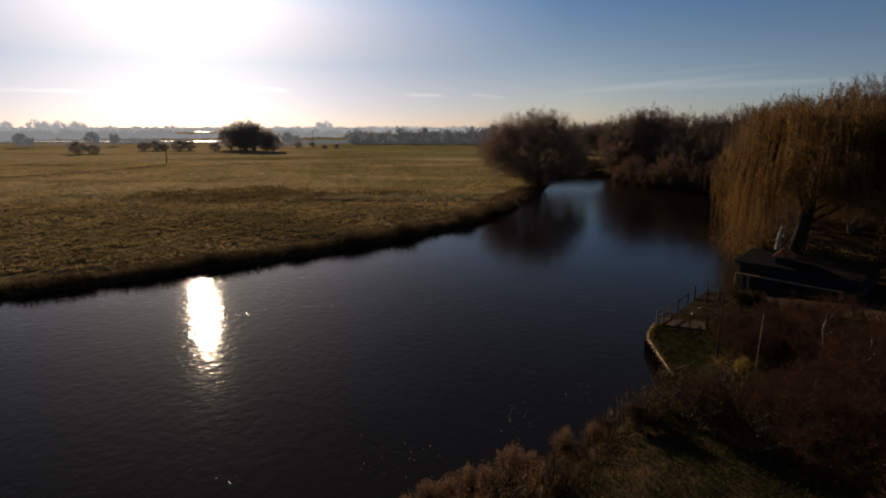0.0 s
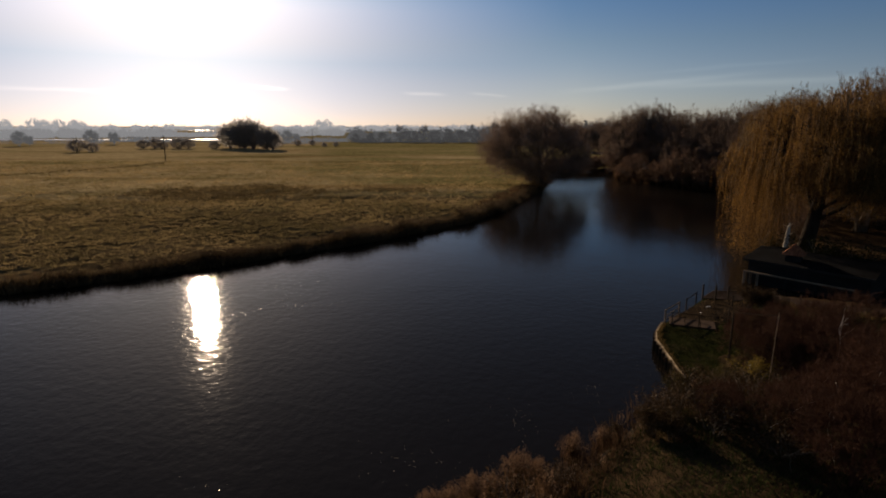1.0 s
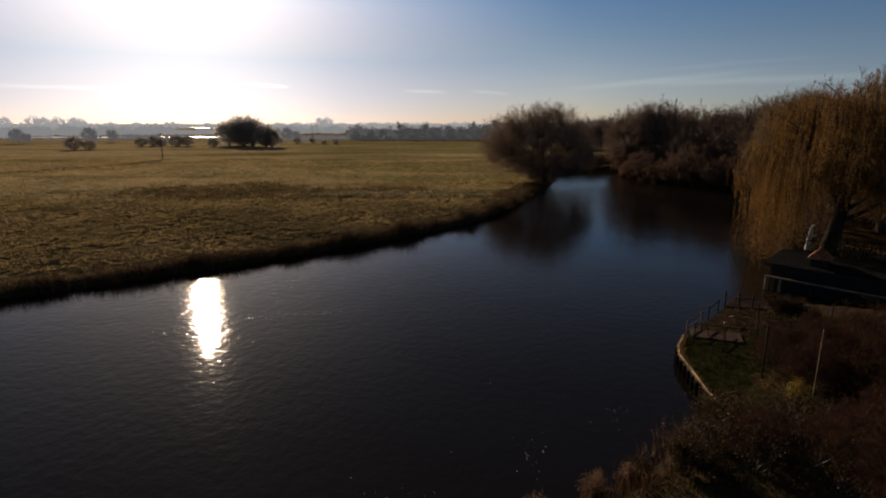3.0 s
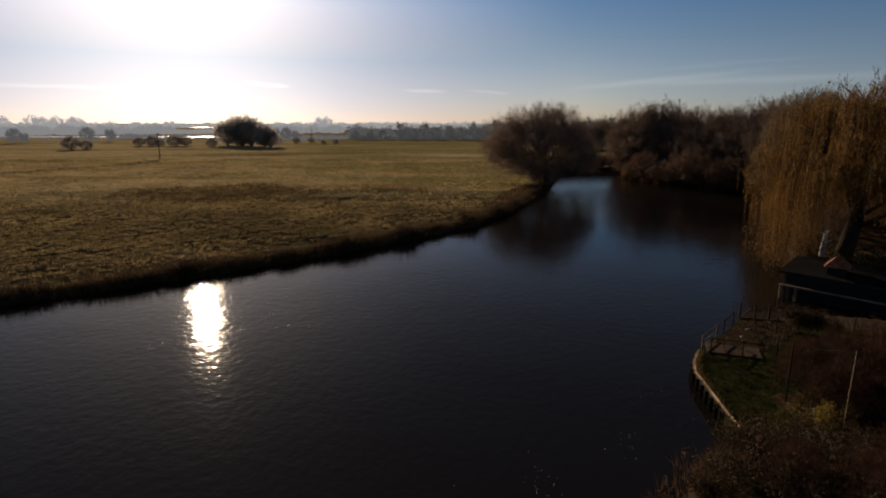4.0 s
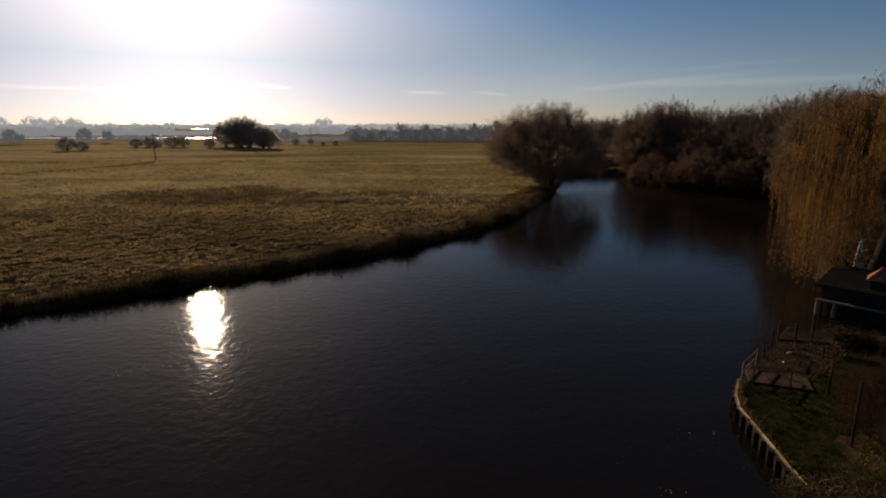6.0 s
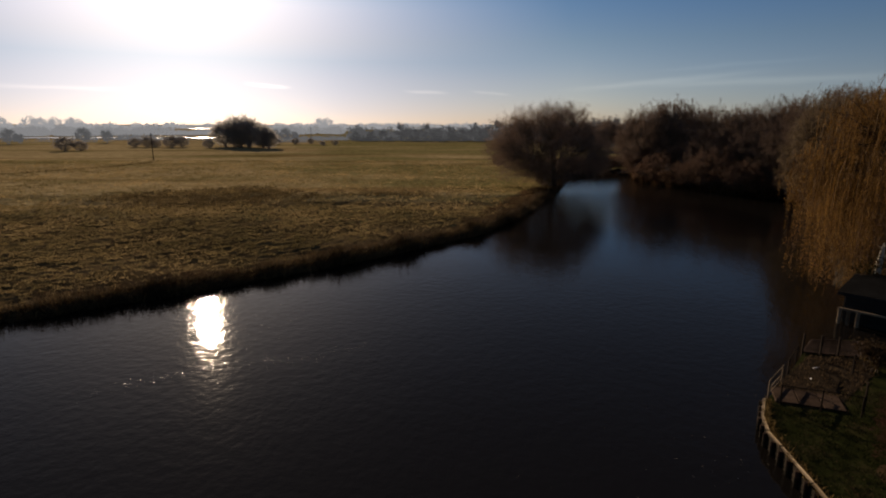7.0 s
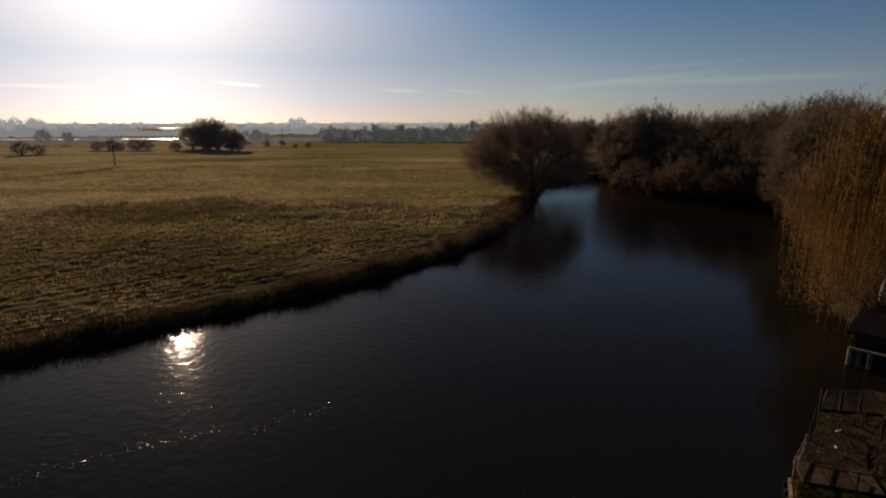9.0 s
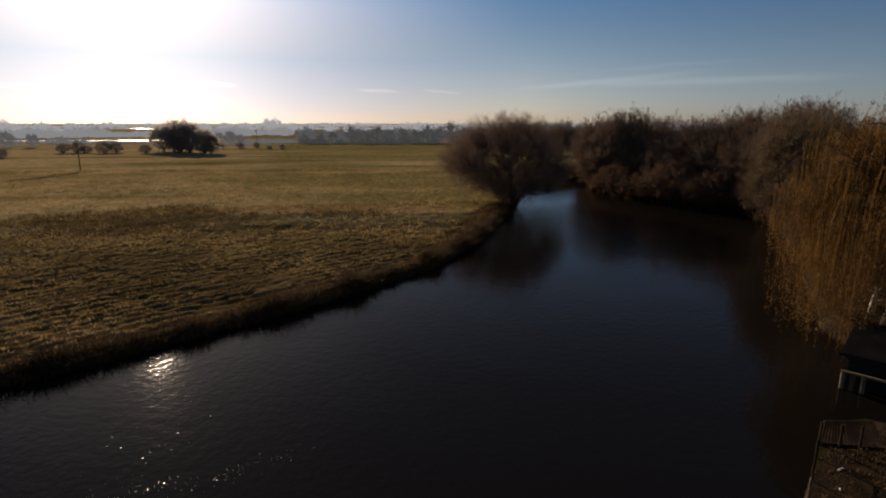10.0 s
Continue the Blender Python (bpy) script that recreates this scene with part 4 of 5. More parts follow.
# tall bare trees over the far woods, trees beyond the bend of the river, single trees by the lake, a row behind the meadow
# their twigs carry the haze glow too
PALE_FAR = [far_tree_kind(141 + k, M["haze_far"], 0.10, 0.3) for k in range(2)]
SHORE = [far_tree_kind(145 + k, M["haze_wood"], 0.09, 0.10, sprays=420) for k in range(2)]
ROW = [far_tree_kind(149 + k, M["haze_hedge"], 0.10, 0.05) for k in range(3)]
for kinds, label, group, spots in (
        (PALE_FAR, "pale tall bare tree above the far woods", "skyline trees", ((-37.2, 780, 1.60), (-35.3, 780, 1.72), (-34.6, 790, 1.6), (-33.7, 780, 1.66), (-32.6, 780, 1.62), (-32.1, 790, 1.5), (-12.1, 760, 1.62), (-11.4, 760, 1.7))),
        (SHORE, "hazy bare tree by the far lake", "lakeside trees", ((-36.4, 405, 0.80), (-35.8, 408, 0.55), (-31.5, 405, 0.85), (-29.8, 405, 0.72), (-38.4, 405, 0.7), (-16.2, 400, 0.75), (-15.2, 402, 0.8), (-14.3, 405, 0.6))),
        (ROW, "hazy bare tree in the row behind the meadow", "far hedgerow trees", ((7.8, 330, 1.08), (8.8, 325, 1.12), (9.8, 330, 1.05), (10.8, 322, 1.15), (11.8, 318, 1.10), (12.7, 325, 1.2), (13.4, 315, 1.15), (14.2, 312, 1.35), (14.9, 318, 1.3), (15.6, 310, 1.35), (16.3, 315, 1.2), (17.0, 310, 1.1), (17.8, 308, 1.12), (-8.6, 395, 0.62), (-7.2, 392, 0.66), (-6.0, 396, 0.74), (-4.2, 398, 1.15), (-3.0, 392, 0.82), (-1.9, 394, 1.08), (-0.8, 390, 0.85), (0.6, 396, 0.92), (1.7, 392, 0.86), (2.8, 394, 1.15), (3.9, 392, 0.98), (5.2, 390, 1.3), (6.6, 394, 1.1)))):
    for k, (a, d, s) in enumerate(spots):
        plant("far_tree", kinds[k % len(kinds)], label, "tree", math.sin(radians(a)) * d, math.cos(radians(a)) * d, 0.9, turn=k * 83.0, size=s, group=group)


# trunks that lean out from the wooded bank
def leaning_trunk(seed, x, y, turn, ln):
    rng = np.random.default_rng(seed)
    ob = empty("leaning_trunk", "dark bare trunk leaning low over the river", "tree", "leaning trunks", Matrix.Translation((x, y, height_at(x, y))) @ Matrix.Rotation(radians(turn), 4, "Z"))
    s0 = strokes(rng, np.array([[0.0, 0, -0.3]]), unit(np.array([[1.0, 0, 0.55]])), np.array([[ln]]), 9, 0.12, 0.12)
    s1 = sprout(rng, s0, 9, 0.25, 1.0, 48, ln * 0.4, 6, 0.25, 0.16)
    s2 = sprout(rng, s1, 8, 0.2, 1.0, 42, ln * 0.16, 4, 0.2, 0.18)
    part("trunk", mesh_of("trunk", *joined([tubes(s0, np.linspace(0.24, 0.07, 9)[None], 8), tubes(s1, np.broadcast_to(np.linspace(0.07, 0.02, 6), (9, 6)), 5)]), M["bark"], True), None, ob)
    part("twig_spray", mesh_of("twig_spray", *ribbons(s2, 0.035, rng), M["twig"]), None, ob)


for k, (x, y, turn, ln) in enumerate(((47.6, 119.5, 195, 6.5), (50.6, 113.6, 215, 6.0), (44.6, 128.0, 185, 5.5), (53.6, 108.8, 200, 5.0))):
    leaning_trunk(300 + k, x, y, turn, ln)


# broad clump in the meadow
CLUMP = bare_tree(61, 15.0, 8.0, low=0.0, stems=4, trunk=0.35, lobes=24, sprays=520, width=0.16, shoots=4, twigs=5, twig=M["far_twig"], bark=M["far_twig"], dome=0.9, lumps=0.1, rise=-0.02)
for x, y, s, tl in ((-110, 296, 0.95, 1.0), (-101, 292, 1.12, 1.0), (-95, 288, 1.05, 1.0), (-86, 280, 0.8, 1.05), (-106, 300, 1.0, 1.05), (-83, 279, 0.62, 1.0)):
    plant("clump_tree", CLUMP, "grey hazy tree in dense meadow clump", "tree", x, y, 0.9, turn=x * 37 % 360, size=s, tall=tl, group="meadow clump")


# ---- poles in the meadow ----
def line_pole(x, y, h):
    ob = empty("telegraph_pole", "weathered wooden telegraph pole standing in the meadow", "pole", "meadow poles", Matrix.Translation((x, y, height_at(x, y))))
    bm = bmesh.new()
    pole_mesh(bm, (0, 0, -0.5), (0, 0, h), 0.17, 0.11, 8)
    part("shaft", bm, M["dark_timber"], ob)
    bm = bmesh.new()
    bar(bm, (-0.7, 0.12, h - 0.5), (0.7, 0.12, h - 0.5), 0.1, 0.12)
    arm = part("crossarm", bm, M["dark_timber"], ob)
    for dx in (-0.6, 0.6):
        bm = bmesh.new()
        pole_mesh(bm, (dx, 0.12, h - 0.44), (dx, 0.12, h - 0.28), 0.05, 0.035, 6)
        part("insulator", bm, M["white"], arm, "small white insulator")


line_pole(-93.5, 192.5, 8.3)
line_pole(-80, 352, 9.5)


# ---- weeping willow ----
def weeping_willow(seed, R=7.8, H=16.4):
    rng = np.random.default_rng(seed)
    s0 = strokes(rng, np.array([[-1.9, 0.2, 0.0]]), np.array([[0.10, -0.05, 1.0]]), np.array([[8.7]]), 8, 0.05, 0.05)
    s1 = sprout(rng, s0, 18, 0.35, 1.0, 46, 6.6, 8, 0.16, 0.10)
    s0[:, 0, 2] = -0.5
    # heads of the hanging rods: lobes of a dome
    lobes = 58
    a = rng.uniform(0, 2 * np.pi, lobes)
    e = np.arcsin(rng.uniform(0.05, 1.0, lobes))
    q = rng.uniform(0.7, 0.95, lobes)
    lobe = np.stack([np.cos(a) * np.cos(e) * R * q, np.sin(a) * np.cos(e) * R * q, H * 0.48 + np.sin(e) * H * 0.47 * q], -1)
    boughs = 700
    pick = rng.integers(lobes, size=boughs)
    tips = lobe[pick] + np.clip(rng.normal(size=(boughs, 3)), -1.8, 1.8) * np.array([1.0, 1.0, 0.7])
    tier = np.repeat(rng.uniform(0.72, 1.25, lobes)[pick], 9)
    nodes = np.concatenate([s0[:, 3:].reshape(-1, 3), s1[:, 1:].reshape(-1, 3)])
    gap = np.linalg.norm(tips[:, None] - nodes[None], axis=2) + np.maximum(nodes[None, :, 2] - tips[:, None, 2], 0)
    root = nodes[np.argmin(gap, 1)]
    t = np.linspace(0, 1, 6)[None, :, None]
    bend = (root + tips) / 2 + np.array([0, 0, 0.8])
    s2 = (1 - t) ** 2 * root[:, None] + 2 * t * (1 - t) * bend[:, None] + t * t * tips[:, None]
    tr = joined([tubes(s0, np.broadcast_to(np.linspace(0.75, 0.32, 8), (1, 8)), 10), tubes(s1, np.broadcast_to(np.linspace(0.2, 0.05, 8), (18, 8)), 6), tubes(s2, np.broadcast_to(np.linspace(0.05, 0.012, 6), (boughs, 6)), 4)])
    each = 9
    heads = np.repeat(tips, each, 0) + rng.normal(0, 1, (boughs * each, 3)) * np.array([0.4, 0.4, 0.12])
    nh = len(heads)
    out = unit(heads * np.array([1, 1, 0])) * rng.uniform(0.1, 0.8, (nh, 1)) + rng.normal(0, 0.2, (nh, 3))
    radius = np.linalg.norm(heads[:, :2], axis=1) / R
    floor_ = rng.uniform(-0.3, 1.2, nh)
    reach = np.where(radius > 0.6, rng.uniform(0.55, 1.0, nh), rng.uniform(0.2, 0.75, nh))
    # parted in front of the trunk
    turn = np.degrees(np.arctan2(heads[:, 1], heads[:, 0])) % 360
    edge = 206 + (radius - 0.95) * 28
    parting = 5.2 * np.clip((turn - edge) / 5, 0, 1)
    parting = parting + 1.5 * np.clip((turn - edge) / 5, 0, 1) * np.clip((262 - turn) / 12, 0, 1)
    floor_ = floor_ + parting * np.clip((350 - turn) / 20, 0, 1) * rng.uniform(0.7, 1.0, nh)
    floor_ = floor_ + 3.4 * np.clip((95 - turn) / 15, 0, 1) * rng.uniform(0.6, 1.0, nh)
    # ragged towards the river, also thinned so the sun reaches the dead trunk
    floor_ = floor_ + 5.5 * np.clip((turn - 124) / 8, 0, 1) * np.clip((160 - turn) / 8, 0, 1) * (rng.uniform(0, 1, nh) < 0.5)
    full = (turn > 155) & (turn < edge) & (radius > 0.6) & (rng.uniform(0, 1, nh) < 0.6)
    drop = np.where(full, 0.98, np.minimum(reach * tier, 1.0)) * np.maximum(heads[:, 2] - floor_, 0.6)
    k = 9
    t = np.linspace(0, 1, k)
    arc = np.minimum(t * 3.5, 1)
    line = heads[:, None] + out[:, None] * np.sin(arc * np.pi / 2)[None, :, None]
    line[..., 2] += 0.35 * np.sin(arc * np.pi)[None] - (np.maximum(t - 0.1, 0) / 0.9)[None] ** 1.15 * drop[:, None]
    # rods gather in hanging locks
    lock = np.repeat(rng.normal(0, 0.25, (boughs, 2)), each, 0)
    line[..., :2] += np.cumsum(rng.normal(0, 0.03, (nh, k, 2)), 1) + lock[:, None] * t[None, :, None]
    rods = ribbons(line, 0.022, rng)
    per = 34
    tt = rng.uniform(0.05, 1.0, (nh, per)) * (k - 1)
    i0 = np.clip(tt.astype(int), 0, k - 2)
    fr = (tt - i0)[..., None]
    idx = np.arange(nh)[:, None]
    p = line[idx, i0] * (1 - fr) + line[idx, i0 + 1] * fr
    p = p.reshape(-1, 3) + rng.normal(0, 0.035, (nh * per, 3))
    d = unit(rng.normal(0, 0.45, p.shape) + np.array([0, 0, -1.0]))
    side = unit(np.cross(d, rng.normal(size=d.shape))) * 0.022
    ln = rng.uniform(0.12, 0.24, (len(p), 1))
    v = np.stack([p, p + d * ln * 0.5 + side, p + d * ln, p + d * ln * 0.5 - side], 1).reshape(-1, 3)
    f = np.arange(len(v)).reshape(-1, 4)
    return mesh_of("trunk", *tr, M["dark_bark"], True), mesh_of("rods", *rods, M["willow_leaf"]), mesh_of("foliage", v, f, M["willow_leaf"])


wt = weeping_willow(4)
willow = empty("weeping_willow", "weeping willow with long golden autumn rods over the water", "tree", "", Matrix.Translation((34.0, 50.0, 0.9)))
part("trunk", wt[0], None, willow)
part("hanging_wood", wt[1], None, willow, "golden hanging willow rods")
part("foliage", wt[2], None, willow, "narrow yellow-brown willow leaves")


# ---- meadow grass, rushes, reeds ----
def scatter(seed, n, x0, x1, y0, y1, dmin, dmax):
    rng = np.random.default_rng(seed)
    p = np.stack([rng.uniform(x0, x1, n), rng.uniform(y0, y1, n)], -1)
    d = shore(p)
    keep = (d > dmin) & (d < dmax)
    return p[keep]


def stuff(name, verts, faces, mat, label, category):
    return tagged(new(name, mesh_of(name, verts, faces, mat)), label, category, kind="stuff")


def on_land(p):
    return np.concatenate([p, land(p)[:, None] - 0.03], 1)


def along(pts, step):
    """Even places along a line of points."""
    out = []
    for (x0, y0), (x1, y1) in zip(pts, pts[1:]):
        ln = math.hypot(x1 - x0, y1 - y0)
        k = max(1, round(ln / step))
        out += [(x0 + (x1 - x0) * j / k, y0 + (y1 - y0) * j / k) for j in range(k)]
    return out + [pts[-1]]


rng = np.random.default_rng(21)
near = scatter(1, 90000, -66, 20, 38, 90, 0.5, 1e6)
near = near[left_side(near)]
near = near[rng.uniform(0, 1, len(near)) < np.clip((tussock(near[:, 0], near[:, 1]) - 0.48) * 9, 0.03, 1)]
track = shore(near)
near = near[((track < 3.0) | (track > 3.7)) & (rng.uniform(0, 1, len(near)) < np.clip(0.42 + track / 26, 0, 1))]
v, f = blades(rng, on_land(near), rng.uniform(0.10, 0.26, len(near)), 0.034, 0.9, 8, 0.10)
stuff("meadow_grass", v, f, M["grass"], "rough tussocky winter grass, straw and olive", "grass")
mid = scatter(2, 12500, -150, 25, 80, 190, 1.0, 1e6)
mid = mid[left_side(mid)]
v, f = blades(rng, on_land(mid), rng.uniform(0.2, 0.45, len(mid)), 0.09, 0.7, 8, 0.4)
stuff("meadow_grass", v, f, M["grass"], "rough pasture grass further across the meadow", "grass")
patch = scatter(3, 8000, -62, -2, 82, 118, 2, 1e6)
patch = patch[np.minimum(((patch[:, 0] + 38) / 17) ** 2 + ((patch[:, 1] - 99) / 13) ** 2, ((patch[:, 0] + 10) / 9) ** 2 + ((patch[:, 1] - 103.5) / 3.5) ** 2) + 0.9 * wave(patch[:, 0] * 1.2, patch[:, 1] * 1.7) + rng.normal(0, 0.35, len(patch)) < 0.75]
ditch = np.array(along([(-106, 130), (-101, 139), (-96, 150), (-90, 163), (-88, 181)], 0.25))
patch = np.concatenate([patch, ditch + rng.normal(0, 0.9, ditch.shape)])
v, f = blades(rng, on_land(patch), rng.uniform(0.25, 0.6, len(patch)), 0.06, 0.4, 9, 0.35)
stuff("rush_patch", v, f, M["patch_rush"], "dark brown patch of dry rushes in meadow", "rushes")
edge = scatter(4, 210000, -60, 26, 24, 130, -0.25, 1.1)
edge = edge[left_side(edge)]
swell = sum(amount * np.exp(-((edge[:, 0] - x) ** 2 + (edge[:, 1] - y) ** 2) / reach ** 2) for x, y, reach, amount in ((-25.5, 46.0, 2.0, 0.5), (-19.6, 49.6, 1.6, 0.6), (-14.0, 54.6, 1.2, 0.5), (-8.4, 60.0, 1.5, 0.8), (-4.4, 64.0, 1.1, 0.7), (3.2, 73.0, 1.2, 0.6), (8.0, 81.5, 2.0, 0.4)))
belt = scatter(5, 30000, -75, 24, 20, 130, 0.7, 3.2)
belt = belt[left_side(belt)]
scrape = scatter(15, 5000, 2, 20, 84, 114, 0.6, 4.5)
scrape = scrape[left_side(scrape)]
belt = belt[rng.uniform(0, 1, len(belt)) < np.clip((3.4 - shore(belt)) / 2.2, 0, 1) * np.clip(lattice(belt[:, 0] / 2.5, belt[:, 1] / 2.5, 5) * 1.6, 0.1, 1)]
belt = np.concatenate([belt, scrape[::2]])
v, f = blades(rng, on_land(belt), rng.uniform(0.25, 0.6, len(belt)), 0.045, 0.8, 9, 0.22)
stuff("bank_rushes", v, f, M["reed"], "brown tangled rushes along the meadow edge", "rushes")
v, f = blades(rng, on_land(edge) + np.array([0, 0, 0.02]), rng.uniform(0.6, 1.1, len(edge)) * np.interp(edge[:, 0], [-30, -14, -6, 8, 12, 17], [0.76, 0.86, 1.02, 1.05, 0.85, 0.5]) * (0.5 + 0.9 * lattice(edge[:, 0] / 1.6, edge[:, 1] / 1.6, 11) + swell), 0.04, 0.9, 10, 0.2)
stuff("bank_sedge", v, f, M["rush"], "dark dry sedge and dock along the far bank", "sedge")
reed = scatter(6, 6500, -8, 11, 8, 26, -0.4, 1.7)
reed = reed[rng.uniform(0, 1, len(reed)) < np.where(reed[:, 0] < 3.6, 0.85, 0.10) * np.clip(lattice(reed[:, 0] / 1.1, reed[:, 1] / 1.1, 9) * 2.2 - 0.3, 0.05, 1)]
v, f = blades(rng, on_land(reed), rng.uniform(0.6, 1.25, len(reed)), 0.03, 0.35, 14, 0.2)
stuff("reed_bed", v, f, M["reed"], "brown dry reeds on the near bank", "reeds")
heads = on_land(reed[::2]) + np.stack([rng.normal(0, 0.2, len(reed[::2])), rng.normal(0, 0.2, len(reed[::2])), rng.uniform(0.75, 1.3, len(reed[::2]))], -1)
c = np.repeat(heads, 20, 0)
c = c + rng.normal(0, 1, c.shape) * np.array([0.045, 0.045, 0.12])
a, b2 = unit(rng.normal(size=c.shape)) * 0.035, unit(rng.normal(size=c.shape)) * 0.02
v = np.stack([c - a, c + b2, c + a, c - b2], 1).reshape(-1, 3)
stuff("reed_plumes", v, np.arange(len(v)).reshape(-1, 4), M["plume"], "fluffy tan reed seed heads on the near bank", "reeds")


def reed_clump(seed, height):
    """Meshes (stems, plumes) of a rounded clump of dead reed with fluffy tops."""
    rng = np.random.default_rng(seed)
    spread = rng.normal(0, 0.22, (46, 2))
    tall = height * (1.05 - 0.9 * np.linalg.norm(spread, axis=1)) * rng.uniform(0.8, 1.08, 46)
    foot = np.concatenate([spread, np.full((46, 1), -0.1)], 1)
    sv, sf = blades(rng, foot, tall, 0.022, 0.22, 9, 0.05)
    top = foot + np.stack([spread[:, 0] * 0.35, spread[:, 1] * 0.35, tall], -1)
    c = np.repeat(top, 34, 0) + rng.normal(0, 1, (46 * 34, 3)) * np.array([0.07, 0.07, 0.12])
    a, b2 = unit(rng.normal(size=c.shape)) * 0.032, unit(rng.normal(size=c.shape)) * 0.016
    pv = np.stack([c - a, c + b2, c + a, c - b2], 1).reshape(-1, 3)
    return mesh_of("stem_tuft", sv, sf, M["reed"]), mesh_of("seed_head", pv, np.arange(len(pv)).reshape(-1, 4), M["plume"])


CLUMPS = [reed_clump(240 + k, 1.25) for k in range(3)]
for k, (x, y, s) in enumerate(((-1.2, 16.2, 0.7), (-0.5, 16.9, 0.8), (0.2, 17.1, 0.8), (0.9, 17.5, 0.88), (1.6, 17.7, 0.85), (2.6, 18.6, 1.0), (4.8, 20.0, 0.9), (6.2, 20.8, 0.7), (0.4, 16.2, 0.7), (3.3, 18.9, 0.65))):
    ob = empty("reed_clump", "rounded clump of dead reeds with tan fluffy tops", "reeds", "near bank reed clumps", Matrix.Translation((x, y, max(height_at(x, y), WATER - 0.1))) @ Matrix.Rotation(k * 1.9, 4, "Z") @ Matrix.Diagonal((s, s, s, 1)))
    part("stem_tuft", CLUMPS[k % 3][0], None, ob)
    part("seed_head", CLUMPS[k % 3][1], None, ob, "fluffy tan seed heads")
fringe = scatter(9, 9000, -12, 13, 4, 27, -0.15, 1.3)
v, f = blades(rng, on_land(fringe), rng.uniform(0.15, 0.42, len(fringe)), 0.022, 0.9, 11, 0.2)
stuff("bank_fringe", v, f, M["reed"], "matted brown grass hanging over the near bank", "grass")
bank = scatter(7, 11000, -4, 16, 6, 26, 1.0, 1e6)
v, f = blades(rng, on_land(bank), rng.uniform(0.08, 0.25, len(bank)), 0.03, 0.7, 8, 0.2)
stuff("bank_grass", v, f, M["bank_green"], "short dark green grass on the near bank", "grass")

margin = scatter(8, 16000, 34, 62, 88, 160, -0.3, 1.3)
margin = margin[~left_side(margin)]
v, f = blades(rng, on_land(margin), rng.uniform(0.8, 1.7, len(margin)), 0.08, 0.35, 8, 0.3)
stuff("far_reeds", v, f, M["reed"], "tan dry reeds below the riverside wood", "reeds")

# ---- thicket on the near bank ----
rng = np.random.default_rng(9)
for x, y, s in ((11.2, 21.8, 0.45), (12.5, 19.6, 0.75), (14.8, 21.2, 0.75), (13.0, 17.0, 0.9), (15.5, 18.5, 1.1), (17.5, 21.5, 1.05), (16.0, 15.0, 1.15), (19.0, 17.5, 1.2), (20.5, 21.5, 1.1), (22.5, 18.5, 1.2), (14.0, 12.5, 1.0), (18.5, 12.5, 1.2), (22.0, 13.5, 1.2), (24.5, 23.0, 1.1), (10.6, 20.9, 0.5), (18.8, 24.5, 0.75), (22.0, 25.4, 0.9), (16.2, 27.0, 0.5), (17.6, 28.2, 0.58), (19.6, 29.2, 0.62), (21.8, 29.8, 0.66), (18.6, 26.6, 0.62), (15.6, 28.6, 0.46), (16.6, 29.8, 0.46), (15.4, 26.2, 0.5), (18.2, 30.4, 0.46), (16.8, 25.6, 0.6)):
    plant("thicket_shrub", THICKET[int(rng.integers(3))], "leafless red-brown thicket shrub on the bank", "shrub", x, y, height_at(x, y) - 0.05, turn=float(rng.uniform(0, 360)), size=s * (1.0 if y > 26 or y < 16 else 0.8), group="bank thicket")

# ---- waterside garden ----
LAWN = [(11.2, 25.2), (11.85, 30.5), (12.3, 31.7), (13.1, 33.1), (14.4, 34.3), (16.3, 36.4), (17.8, 38.1), (19.3, 39.8), (21.6, 40.0), (26, 36.5), (32, 32.5), (32, 27), (20, 24)]
bm = bmesh.new()
low = [bm.verts.new((x, y, -0.3)) for x, y in LAWN]
top = [bm.verts.new((x, y, 1.18)) for x, y in LAWN]
bm.faces.new(top)
for a in range(len(LAWN)):
    c = (a + 1) % len(LAWN)
    bm.faces.new((low[a], low[c], top[c], top[a]))
bmesh.ops.recalc_face_normals(bm, faces=bm.faces)
me = bpy.data.meshes.new("lawn")
bm.to_mesh(me)
bm.free()
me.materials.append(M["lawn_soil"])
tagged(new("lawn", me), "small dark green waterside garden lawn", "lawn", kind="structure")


def within(p, poly):
    inside = np.zeros(len(p), dtype=bool)
    for (x0, y0), (x1, y1) in zip(poly, poly[1:] + poly[:1]):
        if y0 != y1:
            inside ^= ((y0 > p[:, 1]) != (y1 > p[:, 1])) & (p[:, 0] < (x1 - x0) * (p[:, 1] - y0) / (y1 - y0) + x0)
    return inside


PATIO = [(13.3, 32.9), (16.1, 31.85), (16.7, 33.3), (13.9, 34.4)]
rng = np.random.default_rng(31)
p = np.stack([rng.uniform(11, 30, 9000), rng.uniform(24, 40, 9000)], -1)
p = p[within(p, LAWN) & ~within(p, PATIO) & (p[:, 1] < 33.5 + (p[:, 0] - 12) * 0.05)]
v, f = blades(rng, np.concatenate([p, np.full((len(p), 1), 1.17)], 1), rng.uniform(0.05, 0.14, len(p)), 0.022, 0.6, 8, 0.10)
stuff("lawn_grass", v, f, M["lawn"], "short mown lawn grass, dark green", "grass")


